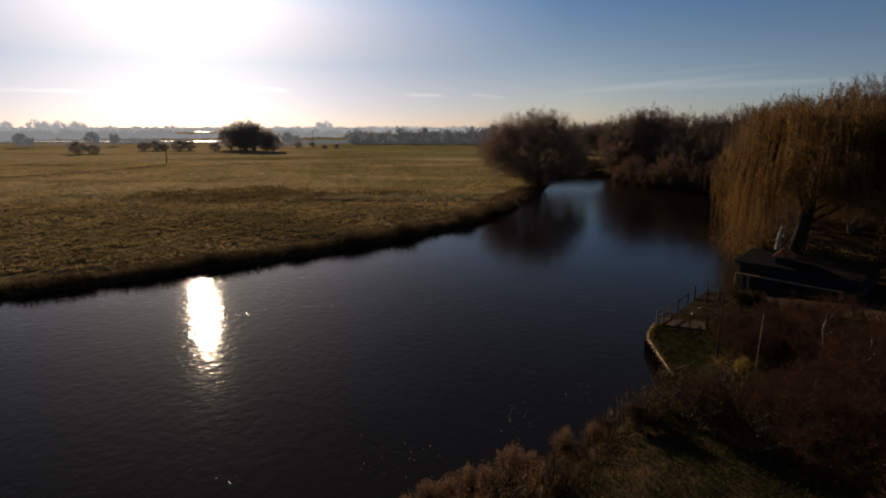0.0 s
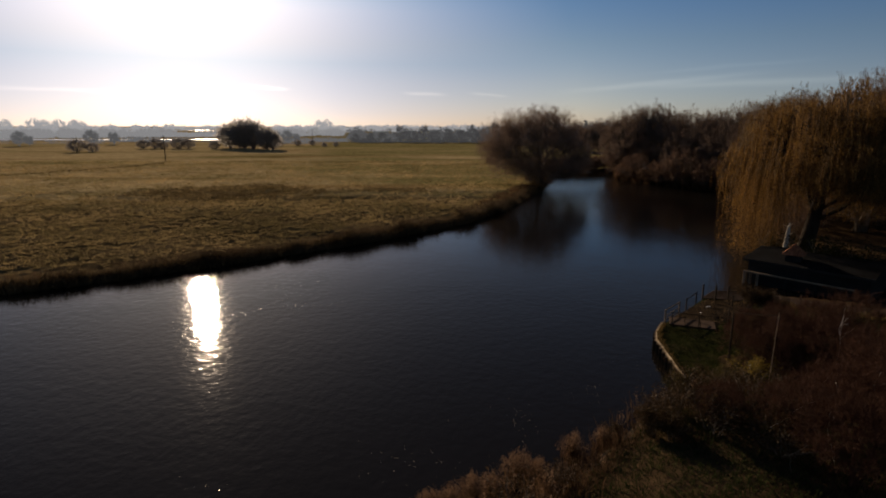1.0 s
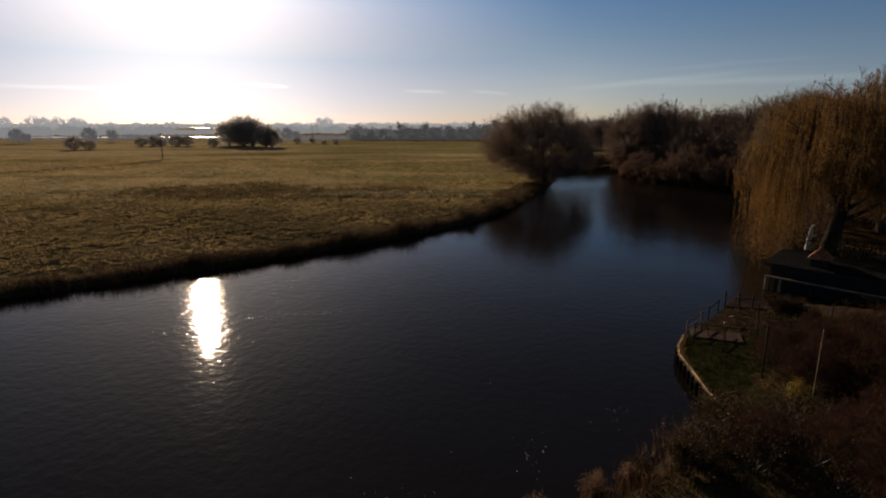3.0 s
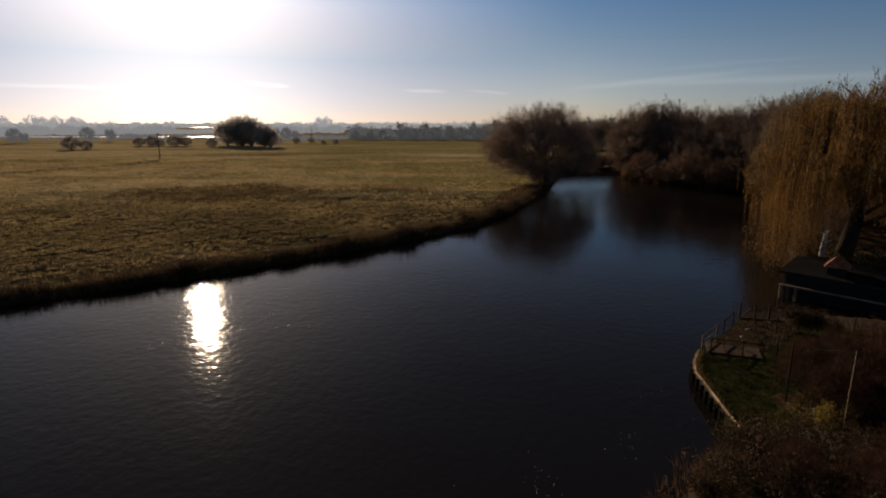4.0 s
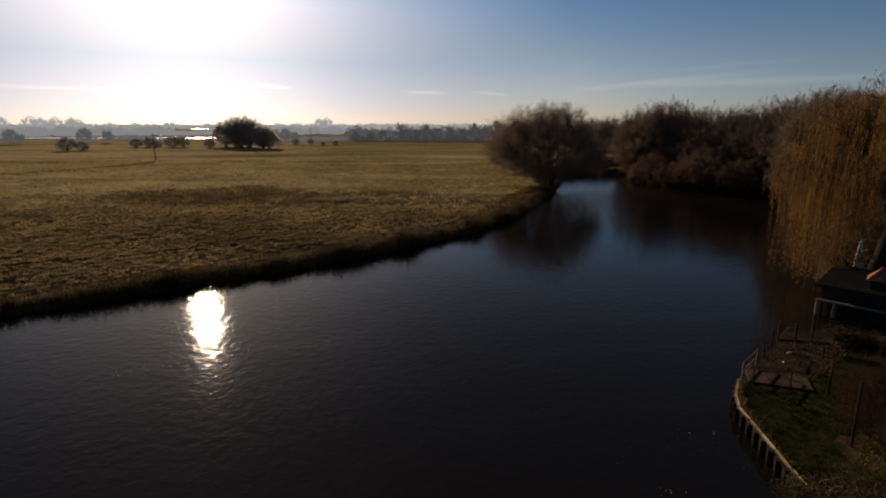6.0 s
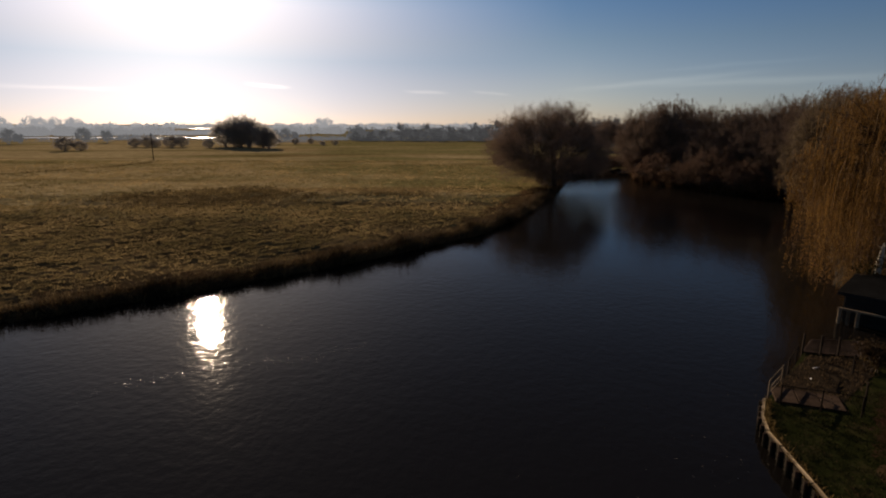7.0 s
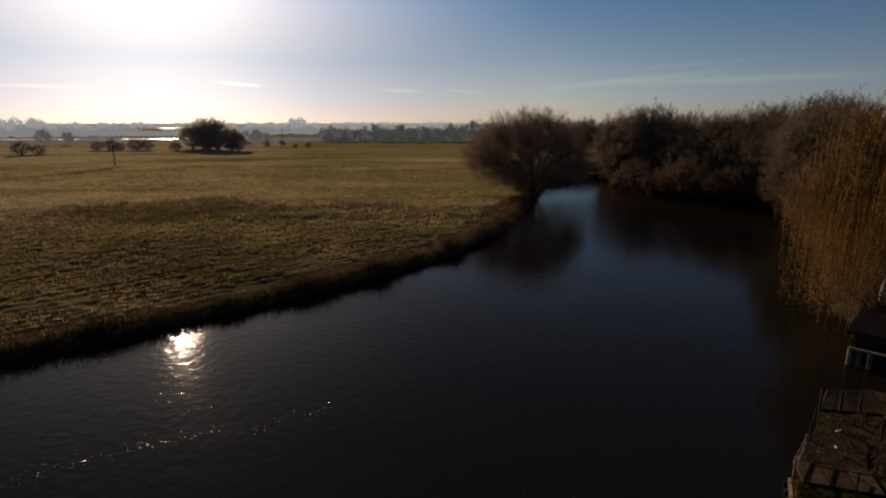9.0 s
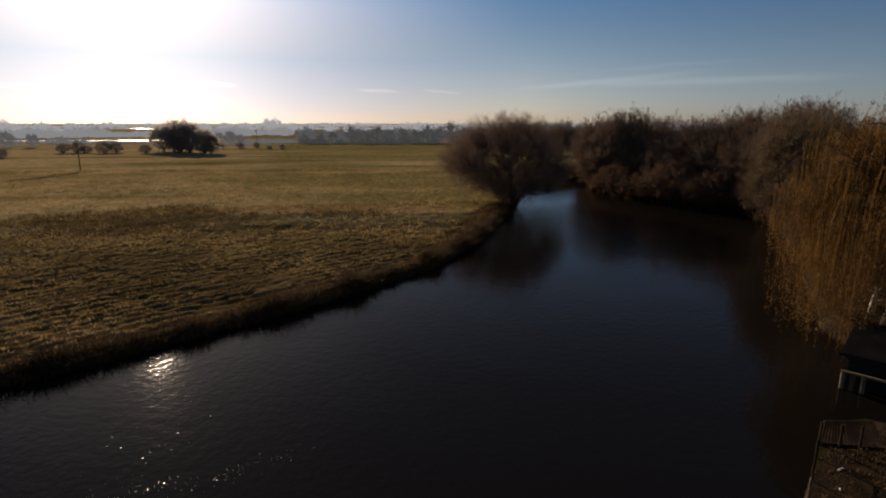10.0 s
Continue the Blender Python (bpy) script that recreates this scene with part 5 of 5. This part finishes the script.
def retaining_wall():
    ob = empty("retaining_wall", "weathered timber river wall with round piles and capping", "retaining wall")
    line = [(11.05, 24.9), (11.75, 30.5), (12.2, 31.7), (13.05, 33.15)]
    tops = [1.45, 1.27, 1.25, 1.24]
    rng = np.random.default_rng(44)
    run = along(line, 1.15)
    for (x0, y0), (x1, y1) in zip(run, run[1:]):
        a, c = ((x, y, float(np.interp(y, [24.9, 30.5, 31.7, 33.15], tops)) + rng.normal(0, 0.012)) for x, y in ((x0, y0), (x1, y1)))
        slip = rng.normal(0, 0.018)
        for side, w in ((-0.032, 0.05), (0.03, 0.055)):
            bm = bmesh.new()
            bar(bm, (a[0] + side + slip, a[1] + 0.015, a[2] + rng.normal(0, 0.006)), (c[0] + side + slip, c[1] - 0.015, c[2] + rng.normal(0, 0.006)), w, 0.06, 0.012)
            part("capping", bm, M["pale_timber"] if side > 0 else M["timber"], ob, "pale sunlit timber capping" if side > 0 else "")
    for (x0, y0), (x1, y1) in zip(line, line[1:]):
        for k in range(5):
            bm = bmesh.new()
            bar(bm, (x0 + 0.02, y0, 1.06 - 0.24 * k), (x1 + 0.02, y1, 1.06 - 0.24 * k), 0.06, 0.22, 0.01)
            part("board", bm, M["deep_brown_timber"], ob)
    # pile heads lighter above 0.98 m, feet darker below
    for x, y in along(line, 0.62):
        bm = bmesh.new()
        pole_mesh(bm, (x - 0.06, y + 0.02, 0.98), (x - 0.06, y + 0.02, 1.16 + (31 - y) * 0.025), 0.085, 0.08, 8)
        head = part("pile", bm, M["deck"], ob)
        bm = bmesh.new()
        pole_mesh(bm, (x - 0.06, y + 0.02, -0.8), (x - 0.06, y + 0.02, 0.98), 0.088, 0.085, 8)
        part("dark_foot", bm, M["deep_brown_timber"], head, "dark lower length of the pile")


retaining_wall()


def patio():
    ob = empty("patio", "small patio of large brown paving slabs", "patio")
    ax, ay = Vector((2.2, -0.85, 0)).normalized(), Vector((0.85, 2.2, 0)).normalized()
    for x, w in ((0.1, 0.86), (1.0, 0.82), (1.86, 0.78)):
        c = Vector((13.35, 32.95, 1.2)) + ax * (x + w / 2) + ay * 0.74
        bm = bmesh.new()
        box(bm, -w / 2, -0.72, -0.06, w / 2, 0.72, 0.06, 0.015)
        mm = Matrix((ax, Vector((0, 0, 1)).cross(ax), Vector((0, 0, 1)))).transposed().to_4x4()
        mm.translation = c
        part("slab", bm, M["slab"], ob, "", mm)


patio()


def rail_fence(name, posts, z, h, rails, mat, label, w=0.09):
    ob = empty(name, label, "fence")
    for x, y in posts:
        bm = bmesh.new()
        box(bm, x - w / 2, y - w / 2, z - 0.3, x + w / 2, y + w / 2, z + h, 0.012)
        part("post", bm, mat, ob)
    for (x0, y0), (x1, y1) in zip(posts, posts[1:]):
        for r in rails:
            bm = bmesh.new()
            bar(bm, (x0, y0, z + r), (x1, y1, z + r), w * 0.5, w * 0.8, 0.006)
            part("rail", bm, mat, ob)
    return ob


rail_fence("rail_fence", [(13.3, 33.25), (14.75, 34.75)], 1.2, 0.85, (0.82, 0.45, 0.2), M["timber"], "weathered post and rail fence along the water's edge", 0.07)
rail_fence("rail_fence", [(15.6, 35.7), (16.9, 37.2)], 1.2, 0.8, (0.7,), M["dark_timber"], "short dark rail fence by the landing deck", 0.07)
rail_fence("rail_fence", [(13.5, 32.72), (14.85, 32.18), (16.15, 31.68)], 1.2, 0.9, (0.86,), M["dark_timber"], "low dark rail beside the patio", 0.05)


def landing_deck():
    ob = empty("landing_deck", "weathered plank walkway with dark posts by the water", "deck")
    near = [(17.8, 38.1), (20.5, 37.4), (24.6, 35.6), (29.5, 32.8)]
    far = [(19.4, 39.8), (21.6, 39.6), (25.6, 37.0), (30.4, 34.2)]
    count = 62
    for i in range(count):
        t = i / (count - 1) * 2.999
        k, f = int(t), t - int(t)
        a = Vector((*near[k], 1.26)).lerp(Vector((*near[k + 1], 1.26)), f)
        c = Vector((*far[k], 1.26)).lerp(Vector((*far[k + 1], 1.26)), f)
        bm = bmesh.new()
        bar(bm, a, c, 0.17, 0.05, 0.006)
        part("plank", bm, M["deck"], ob)
    for x, y in ((17.75, 38.1), (18.5, 37.85), (19.25, 37.65)):
        bm = bmesh.new()
        box(bm, x - 0.045, y - 0.045, 0.2, x + 0.045, y + 0.045, 2.25, 0.01)
        part("post", bm, M["dark_timber"], ob)


landing_deck()


def quay_rail():
    ob = empty("quay_rail", "pale timber rail on stout posts beside the boathouse", "rail")
    a, b2 = Vector((23.7, 44.2, 1.6)), Vector((28.6, 38.6, 1.6))
    bm = bmesh.new()
    bar(bm, a, b2, 0.14, 0.12, 0.015)
    part("rail", bm, M["timber"], ob)
    way = (b2 - a).normalized()
    for d in (0.1, 0.55, 1.05):
        q = a + way * d
        bm = bmesh.new()
        pole_mesh(bm, (q.x, q.y, -0.5), (q.x, q.y, 1.58), 0.11, 0.10, 8)
        part("post", bm, M["timber"], ob)
    # further posts, near black so that they hardly show
    for d in (3.0, 5.0, 7.0):
        q = a + way * d
        bm = bmesh.new()
        pole_mesh(bm, (q.x + 0.15, q.y + 0.15, -0.5), (q.x + 0.15, q.y + 0.15, 1.54), 0.09, 0.085, 8)
        part("post", bm, M["black_board"], ob, "near-black post")


quay_rail()


def boathouse():
    ob = empty("boathouse", "low black weatherboarded boathouse with felt roof", "boathouse", "", Matrix.Translation((24.2, 44.5, 0)) @ Matrix.Rotation(math.atan2(-5.6, 4.9), 4, "Z"))
    L, D = 8.0, 6.0
    for y in (0.0, D):
        bm = bmesh.new()
        box(bm, 0, y, -0.2, L, y + 0.12, 2.58)
        side = part("wall", bm, M["black_board"], ob)
        front = side if y == 0.0 else front
    for x in (0.0, L - 0.12):
        bm = bmesh.new()
        box(bm, x, 0.12, -0.2, x + 0.12, D, 2.58)
        part("wall", bm, M["black_board"], ob)
    for k in range(13):
        bm = bmesh.new()
        box(bm, 0.05, -0.03, -0.1 + k * 0.2, L - 0.05, 0.0, 0.08 + k * 0.2, 0.006)
        part("weatherboard", bm, M["black_board"], front)
    bm = bmesh.new()
    vs = [bm.verts.new(c) for c in ((-0.3, -0.4, 2.6), (L + 0.3, -0.4, 2.6), (L + 0.3, D / 2, 3.1), (-0.3, D / 2, 3.1), (L + 0.3, D + 0.4, 2.6), (-0.3, D + 0.4, 2.6))]
    bm.faces.new(vs[:4])
    bm.faces.new((vs[3], vs[2], vs[4], vs[5]))
    bmesh.ops.solidify(bm, geom=list(bm.faces), thickness=0.1)
    bmesh.ops.recalc_face_normals(bm, faces=bm.faces)
    roof = part("roof", bm, M["felt"], ob, "dark felt roof")
    bm = bmesh.new()
    box(bm, -0.3, -0.45, 2.4, L + 0.3, -0.41, 2.58)
    part("fascia", bm, M["black_board"], roof)


boathouse()


def tiled_lantern():
    ob = empty("roof_lantern", "small hipped lantern roof of orange clay tiles", "roof lantern", "", Matrix.Translation((26.75, 42.95, 2.6)) @ Matrix.Rotation(radians(-40), 4, "Z") @ Matrix.Diagonal((0.85, 0.85, 1.0, 1)))
    bm = bmesh.new()
    box(bm, -0.6, -0.6, -0.1, 0.6, 0.6, 0.7)
    part("curb", bm, M["black_board"], ob)
    for q in range(4):
        rot = Matrix.Rotation(q * math.pi / 2, 4, "Z")
        for row in range(6):
            t0, t1 = row / 6, (row + 1) / 6
            w = 0.85 * (1 - (t0 + t1) / 2)
            k = max(1, round(w * 2 / 0.2))
            for c in range(k):
                bm = bmesh.new()
                x = -w + (c + 0.5) * 2 * w / k
                a = Vector((x, -0.85 * (1 - t0) - 0.02, 0.62 + 0.8 * t0 + 0.03))
                b2 = Vector((x, -0.85 * (1 - t1) - 0.02, 0.62 + 0.8 * t1 + 0.012))
                bar(bm, a, b2, 2 * w / k - 0.015, 0.03)
                part("tile", bm, M["tile"], ob, "", rot)


tiled_lantern()


def trellis_frame():
    ob = empty("trellis_frame", "tall garden frame, dark post and pale pole", "trellis")
    bm = bmesh.new()
    box(bm, 14.36, 27.66, 0.9, 14.43, 27.73, 3.8, 0.012)
    part("post", bm, M["dark_timber"], ob, "dark square timber post")
    bm = bmesh.new()
    pole_mesh(bm, (14.64, 24.6, 0.9), (14.88, 24.88, 4.7), 0.016, 0.012, 8)
    part("pole", bm, M["pale_timber"], ob, "thin pale wooden pole")
    bm = bmesh.new()
    bar(bm, (14.4, 27.7, 3.75), (14.88, 24.9, 4.55), 0.025, 0.03)
    part("top_rail", bm, M["dark_timber"], ob)


trellis_frame()


def garden_post(x, y, z, h):
    ob = empty("garden_post", "dark upright timber post in the garden", "post", "garden posts")
    bm = bmesh.new()
    box(bm, x - 0.035, y - 0.035, z - 0.2, x + 0.035, y + 0.035, z + h, 0.01)
    part("shaft", bm, M["dark_timber"], ob)


garden_post(16.45, 32.0, 1.18, 1.35)
garden_post(18.4, 35.4, 1.18, 1.1)
garden_post(22.6, 35.2, 1.18, 1.2)


def pale_board(x, y, ang, ln):
    ob = empty("pale_board", "short pale offcut board lying on dark soil", "board", "", Matrix.Translation((x, y, 1.22)) @ Matrix.Rotation(radians(ang), 4, "Z"))
    bm = bmesh.new()
    box(bm, -ln / 2, -0.03, -0.02, ln / 2, 0.03, 0.02, 0.006)
    part("plank", bm, M["white"], ob)


pale_board(17.3, 36.3, 20, 0.34)
pale_board(16.3, 35.1, 80, 0.12)
# dark planted bed between patio and deck
bm = bmesh.new()
bm.faces.new([bm.verts.new((x, y, 1.2)) for x, y in ((14.0, 34.1), (16.0, 32.7), (19.6, 35.6), (20.5, 37.3), (17.9, 37.8))])
me = bpy.data.meshes.new("soil_bed")
bm.to_mesh(me)
bm.free()
me.materials.append(M["soil"])
tagged(new("soil_bed", me), "bare dark soil bed beside the patio", "flower bed", kind="structure")


rng = np.random.default_rng(61)
p = np.stack([rng.uniform(14, 20.5, 500), rng.uniform(32.5, 38, 500)], -1)
p = p[within(p, [(14.0, 34.1), (16.0, 32.7), (19.6, 35.6), (20.5, 37.3), (17.9, 37.8)])]
v, f = blades(rng, np.concatenate([p, np.full((len(p), 1), 1.19)], 1), rng.uniform(0.06, 0.22, len(p)), 0.022, 0.7, 7, 0.12)
stuff("bed_weeds", v, f, M["rush"], "withered brown weeds in the soil bed", "weeds")


# yellow-leaved shrub by the lawn
def leafy_shrub(seed, h, s, n, leaf, mat):
    rng = np.random.default_rng(seed)
    s0 = strokes(rng, rng.normal(0, 0.15, (9, 3)) * np.array([1, 1, 0]), unit(np.stack([rng.normal(0, 0.4, 9), rng.normal(0, 0.4, 9), np.ones(9)], -1)), np.full((9, 1), h * 0.8), 6, 0.1, 0.15)
    s1 = sprout(rng, s0, 6, 0.3, 1, 45, s * 0.5, 5, 0.1, 0.15)
    tr = joined([tubes(s0, np.broadcast_to(np.linspace(0.03, 0.01, 6), (9, 6)), 4), tubes(s1, np.broadcast_to(np.linspace(0.012, 0.004, 5), (54, 5)), 3)])
    tips = s1[:, 1:].reshape(-1, 3)
    c = np.repeat(tips, n, 0) + rng.normal(0, 0.12, (len(tips) * n, 3))
    a, b2 = unit(rng.normal(size=c.shape)), unit(rng.normal(size=c.shape))
    v = np.stack([c - a * leaf, c + b2 * leaf * 0.55, c + a * leaf, c - b2 * leaf * 0.55], 1).reshape(-1, 3)
    return mesh_of("trunk", *tr, M["bark"], True), mesh_of("crown", v, np.arange(len(v)).reshape(-1, 4), mat)


plant("yellow_shrub", leafy_shrub(2, 1.3, 0.8, 6, 0.045, M["yellow_leaf"]), "yellow-leaved shrub catching sun beside the lawn", "shrub", 14.5, 25.3, 1.2)
BRAMBLE = [leafy_shrub(40 + k, 1.5, 1.6, 5, 0.05, M["bramble"]) for k in range(3)]
rng = np.random.default_rng(12)
spots = [(11.3, 24.2), (12.2, 23.6), (13.4, 24.4), (10.4, 23.4), (9.6, 22.4), (8.6, 21.8), (12.8, 22.4), (11.4, 21.8), (10.2, 20.6), (15.4, 25.6), (16.6, 26.6), (14.6, 23.4), (17.8, 27.6), (3.6, 17.2), (1.8, 15.9), (0.2, 14.6), (19.5, 28.6), (12.0, 19.0), (13.6, 20.6), (15.8, 21.2), (23.5, 30.5), (21.5, 30.0)]
for x, y in spots:
    plant("bramble", BRAMBLE[int(rng.integers(3))], "straggling brown-leaved bramble on the bank", "shrub", x, y, height_at(x, y) - 0.05, turn=float(rng.uniform(0, 360)), size=float(rng.uniform(0.7, 1.15)), group="bank brambles")
GREEN = leafy_shrub(50, 2.2, 2.0, 7, 0.06, M["lawn"])
for x, y, z, s in ((30.5, 44.5, 1.0, 1.6), (32.5, 42.0, 1.0, 1.6), (28.5, 47.0, 0.9, 1.5), (34.0, 39.5, 1.0, 1.6)):
    plant("evergreen_shrub", GREEN, "dark green evergreen shrub behind the boathouse", "shrub", x, y, z, turn=x * 50, size=s, group="garden shrubs")
HEDGE = leafy_shrub(52, 1.5, 1.3, 16, 0.05, M["bramble"])
for x, y, s in ((19.9, 36.1, 1.0), (20.6, 35.7, 0.95), (21.6, 35.3, 0.6), (6.6, 21.2, 0.62), (7.9, 20.6, 0.8), (8.6, 20.1, 0.7)):
    plant("dark_shrub", HEDGE, "dense dark rounded shrub on the garden bank", "shrub", x, y, height_at(x, y) - 0.05 if y < 25 else 1.15, turn=x * 70, size=s, group="walkway shrubs")

# pale dead trunk behind the boathouse, whitened to look sunlit under the willow
stump = empty("dead_tree", "pale dead tree by the willow, sunlight in its colour", "dead tree", "", Matrix.Translation((30.55, 50.3, 0.4)))
rng = np.random.default_rng(19)
s0 = strokes(rng, np.zeros((1, 3)), np.array([[0.03, 0, 1.0]]), np.array([[4.0]]), 9, 0.05, 0.02)
part("trunk", mesh_of("trunk", *tubes(s0, np.array([[0.30, 0.26, 0.24, 0.23, 0.22, 0.20, 0.17, 0.12, 0.05]]), 9), M["dead_wood"], True), None, stump)
s1 = sprout(rng, s0, 5, 0.45, 0.95, 45, 0.9, 5, 0.2, 0.2)
for k in range(5):
    part("branch_stub", mesh_of("branch_stub", *tubes(s1[k:k + 1], np.array([[0.05, 0.045, 0.035, 0.025, 0.012]]), 6), M["dead_wood"], True), None, stump)

# dead leaves adrift by the near bank
rng = np.random.default_rng(77)
c = np.concatenate([np.stack([rng.normal(-1.2, 1.0, 34), rng.normal(19.8, 0.8, 34)], -1), np.stack([rng.normal(3.1, 0.5, 30), rng.normal(23.0, 0.7, 30)], -1), np.stack([rng.normal(6.9, 0.6, 20), rng.normal(25.2, 0.6, 20)], -1), np.stack([rng.normal(9.8, 0.7, 26), rng.normal(29.6, 1.8, 26)], -1), np.stack([rng.uniform(2, 14, 18), rng.uniform(20, 38, 18)], -1), np.stack([rng.normal(-8.3, 0.5, 8), rng.normal(18.2, 0.5, 8)], -1)])
row = np.array(along([(-17.0, 34.6), (-11.2, 38.0), (-8.0, 38.4), (-4.8, 40.4)], 0.075))
c = np.concatenate([c, row + rng.normal(0, 0.36, row.shape), np.stack([rng.normal(-12.0, 1.3, 60), rng.normal(43.0, 3.0, 60)], -1), np.stack([rng.normal(-14.6, 1.0, 22), rng.normal(50.6, 0.9, 22)], -1)])
c = c[shore(c) < -0.2]
c = np.concatenate([c, np.full((len(c), 1), WATER + 0.012)], 1)
ang = rng.uniform(0, 6.28, len(c))
a = np.stack([np.cos(ang), np.sin(ang), rng.normal(0, 0.16, len(c))], -1) * rng.uniform(0.012, 0.03, (len(c), 1))
b2 = np.stack([-np.sin(ang), np.cos(ang), rng.normal(0, 0.1, len(c))], -1) * 0.016
v = np.stack([c - a, c + b2, c + a, c - b2], 1).reshape(-1, 3)
stuff("floating_leaves", v, np.arange(len(v)).reshape(-1, 4), M["leaf_litter"], "scattered pale dead leaves adrift on water", "leaves")


# golden grass along the back of the river wall
rng = np.random.default_rng(83)
seat = np.array(along([(11.22, 25.2), (11.9, 30.4), (12.35, 31.6), (13.15, 32.95)], 0.05))
seat = seat[rng.uniform(0, 1, len(seat)) < 0.8] 
seat = seat + rng.normal(0, 0.04, seat.shape)
v, f = blades(rng, np.concatenate([seat, np.full((len(seat), 1), 1.17)], 1), rng.uniform(0.12, 0.34, len(seat)), 0.02, 0.6, 7, 0.06)
stuff("wall_grass", v, f, M["brown_rush"], "golden uncut grass along the timber wall", "grass")

# leafy shrubs at the wall's foot
OLIVE = leafy_shrub(47, 1.3, 1.4, 7, 0.045, M["olive_leaf"])
for x, y, s in ((10.7, 24.5, 0.75), (11.0, 23.7, 0.85), (12.6, 24.9, 0.6), (13.3, 25.8, 0.5), (15.2, 27.4, 0.7)):
    plant("olive_shrub", OLIVE, "small olive-leaved shrub beside the garden wall", "shrub", x, y, max(height_at(x, y), 0.75) - 0.05, turn=x * 133 % 360, size=s, group="wall shrubs")

# white marker post among the shrubs
marker = empty("marker_post", "small white marker post among the shrubs", "post", "", Matrix.Translation((14.9, 26.6, 1.15)))
bm = bmesh.new()
box(bm, -0.03, -0.03, -0.2, 0.03, 0.03, 0.32, 0.008)
part("shaft", bm, M["white"], marker)


# pale dead canes standing through the thicket
def dead_cane(seed, x, y, z, h):
    rng = np.random.default_rng(seed)
    ob = empty("dead_branch", "pale dead branch caught in the thicket", "branch", "dead branches", Matrix.Translation((x, y, z)))
    s0 = strokes(rng, np.array([[0, 0, -0.3]]), unit(np.array([[rng.normal(0, 0.5), rng.normal(0, 0.5), 1.0]])), np.array([[h]]), 9, -0.15, 0.2)
    s1 = sprout(rng, s0, 4, 0.4, 0.95, 40, h * 0.22, 5, 0.0, 0.2)
    part("stem", mesh_of("stem", *tubes(s0, np.linspace(0.022, 0.006, 9)[None], 5), M["dead_wood"], True), None, ob)
    for k in range(4):
        part("side_shoot", mesh_of("side_shoot", *tubes(s1[k:k + 1], np.linspace(0.009, 0.003, 5)[None], 4), M["dead_wood"], True), None, ob)


for k, (x, y, h) in enumerate(((16.4, 21.4, 4.9), (18.6, 18.6, 5.4), (14.6, 22.2, 3.6), (20.6, 22.6, 5.2), (17.2, 25.0, 4.2), (13.4, 18.2, 4.2), (12.2, 20.8, 2.8), (21.4, 17.4, 5.6))):
    dead_cane(200 + k, x, y, height_at(x, y), h)

# tufts along the walkway
rng = np.random.default_rng(91)
tuft = np.array(along([(20.4, 37.3), (24.5, 35.5), (29.4, 32.7)], 0.12))
tuft = tuft + rng.normal(0, 0.16, tuft.shape) - np.array([0.1, 0.2])
v, f = blades(rng, np.concatenate([tuft, np.full((len(tuft), 1), 1.17)], 1), rng.uniform(0.2, 0.55, len(tuft)), 0.025, 0.7, 9, 0.12)
stuff("walkway_grass", v, f, M["brown_rush"], "tawny grass tufts along the plank walkway", "grass")


# fallen leaves on the lawn and the patio
rng = np.random.default_rng(97)
c = np.stack([rng.uniform(11, 24, 2600), rng.uniform(25, 38, 2600)], -1)
c = c[within(c, LAWN) & (rng.uniform(0, 1, 2600) < np.clip(lattice(c[:, 0] / 1.4, c[:, 1] / 1.4, 17) * 1.7 - 0.35, 0.08, 1))]
c = np.concatenate([c, rng.uniform(1.215, 1.275, (len(c), 1))], 1)
ang = rng.uniform(0, 6.28, len(c))
a = np.stack([np.cos(ang), np.sin(ang), rng.normal(0, 0.25, len(c))], -1) * rng.uniform(0.025, 0.05, (len(c), 1))
b2 = np.stack([-np.sin(ang), np.cos(ang), rng.normal(0, 0.25, len(c))], -1) * 0.026
v = np.stack([c - a, c + b2, c + a, c - b2], 1).reshape(-1, 3)
stuff("fallen_leaves", v, np.arange(len(v)).reshape(-1, 4), M["bramble"], "brown fallen leaves scattered over the garden lawn", "leaves")
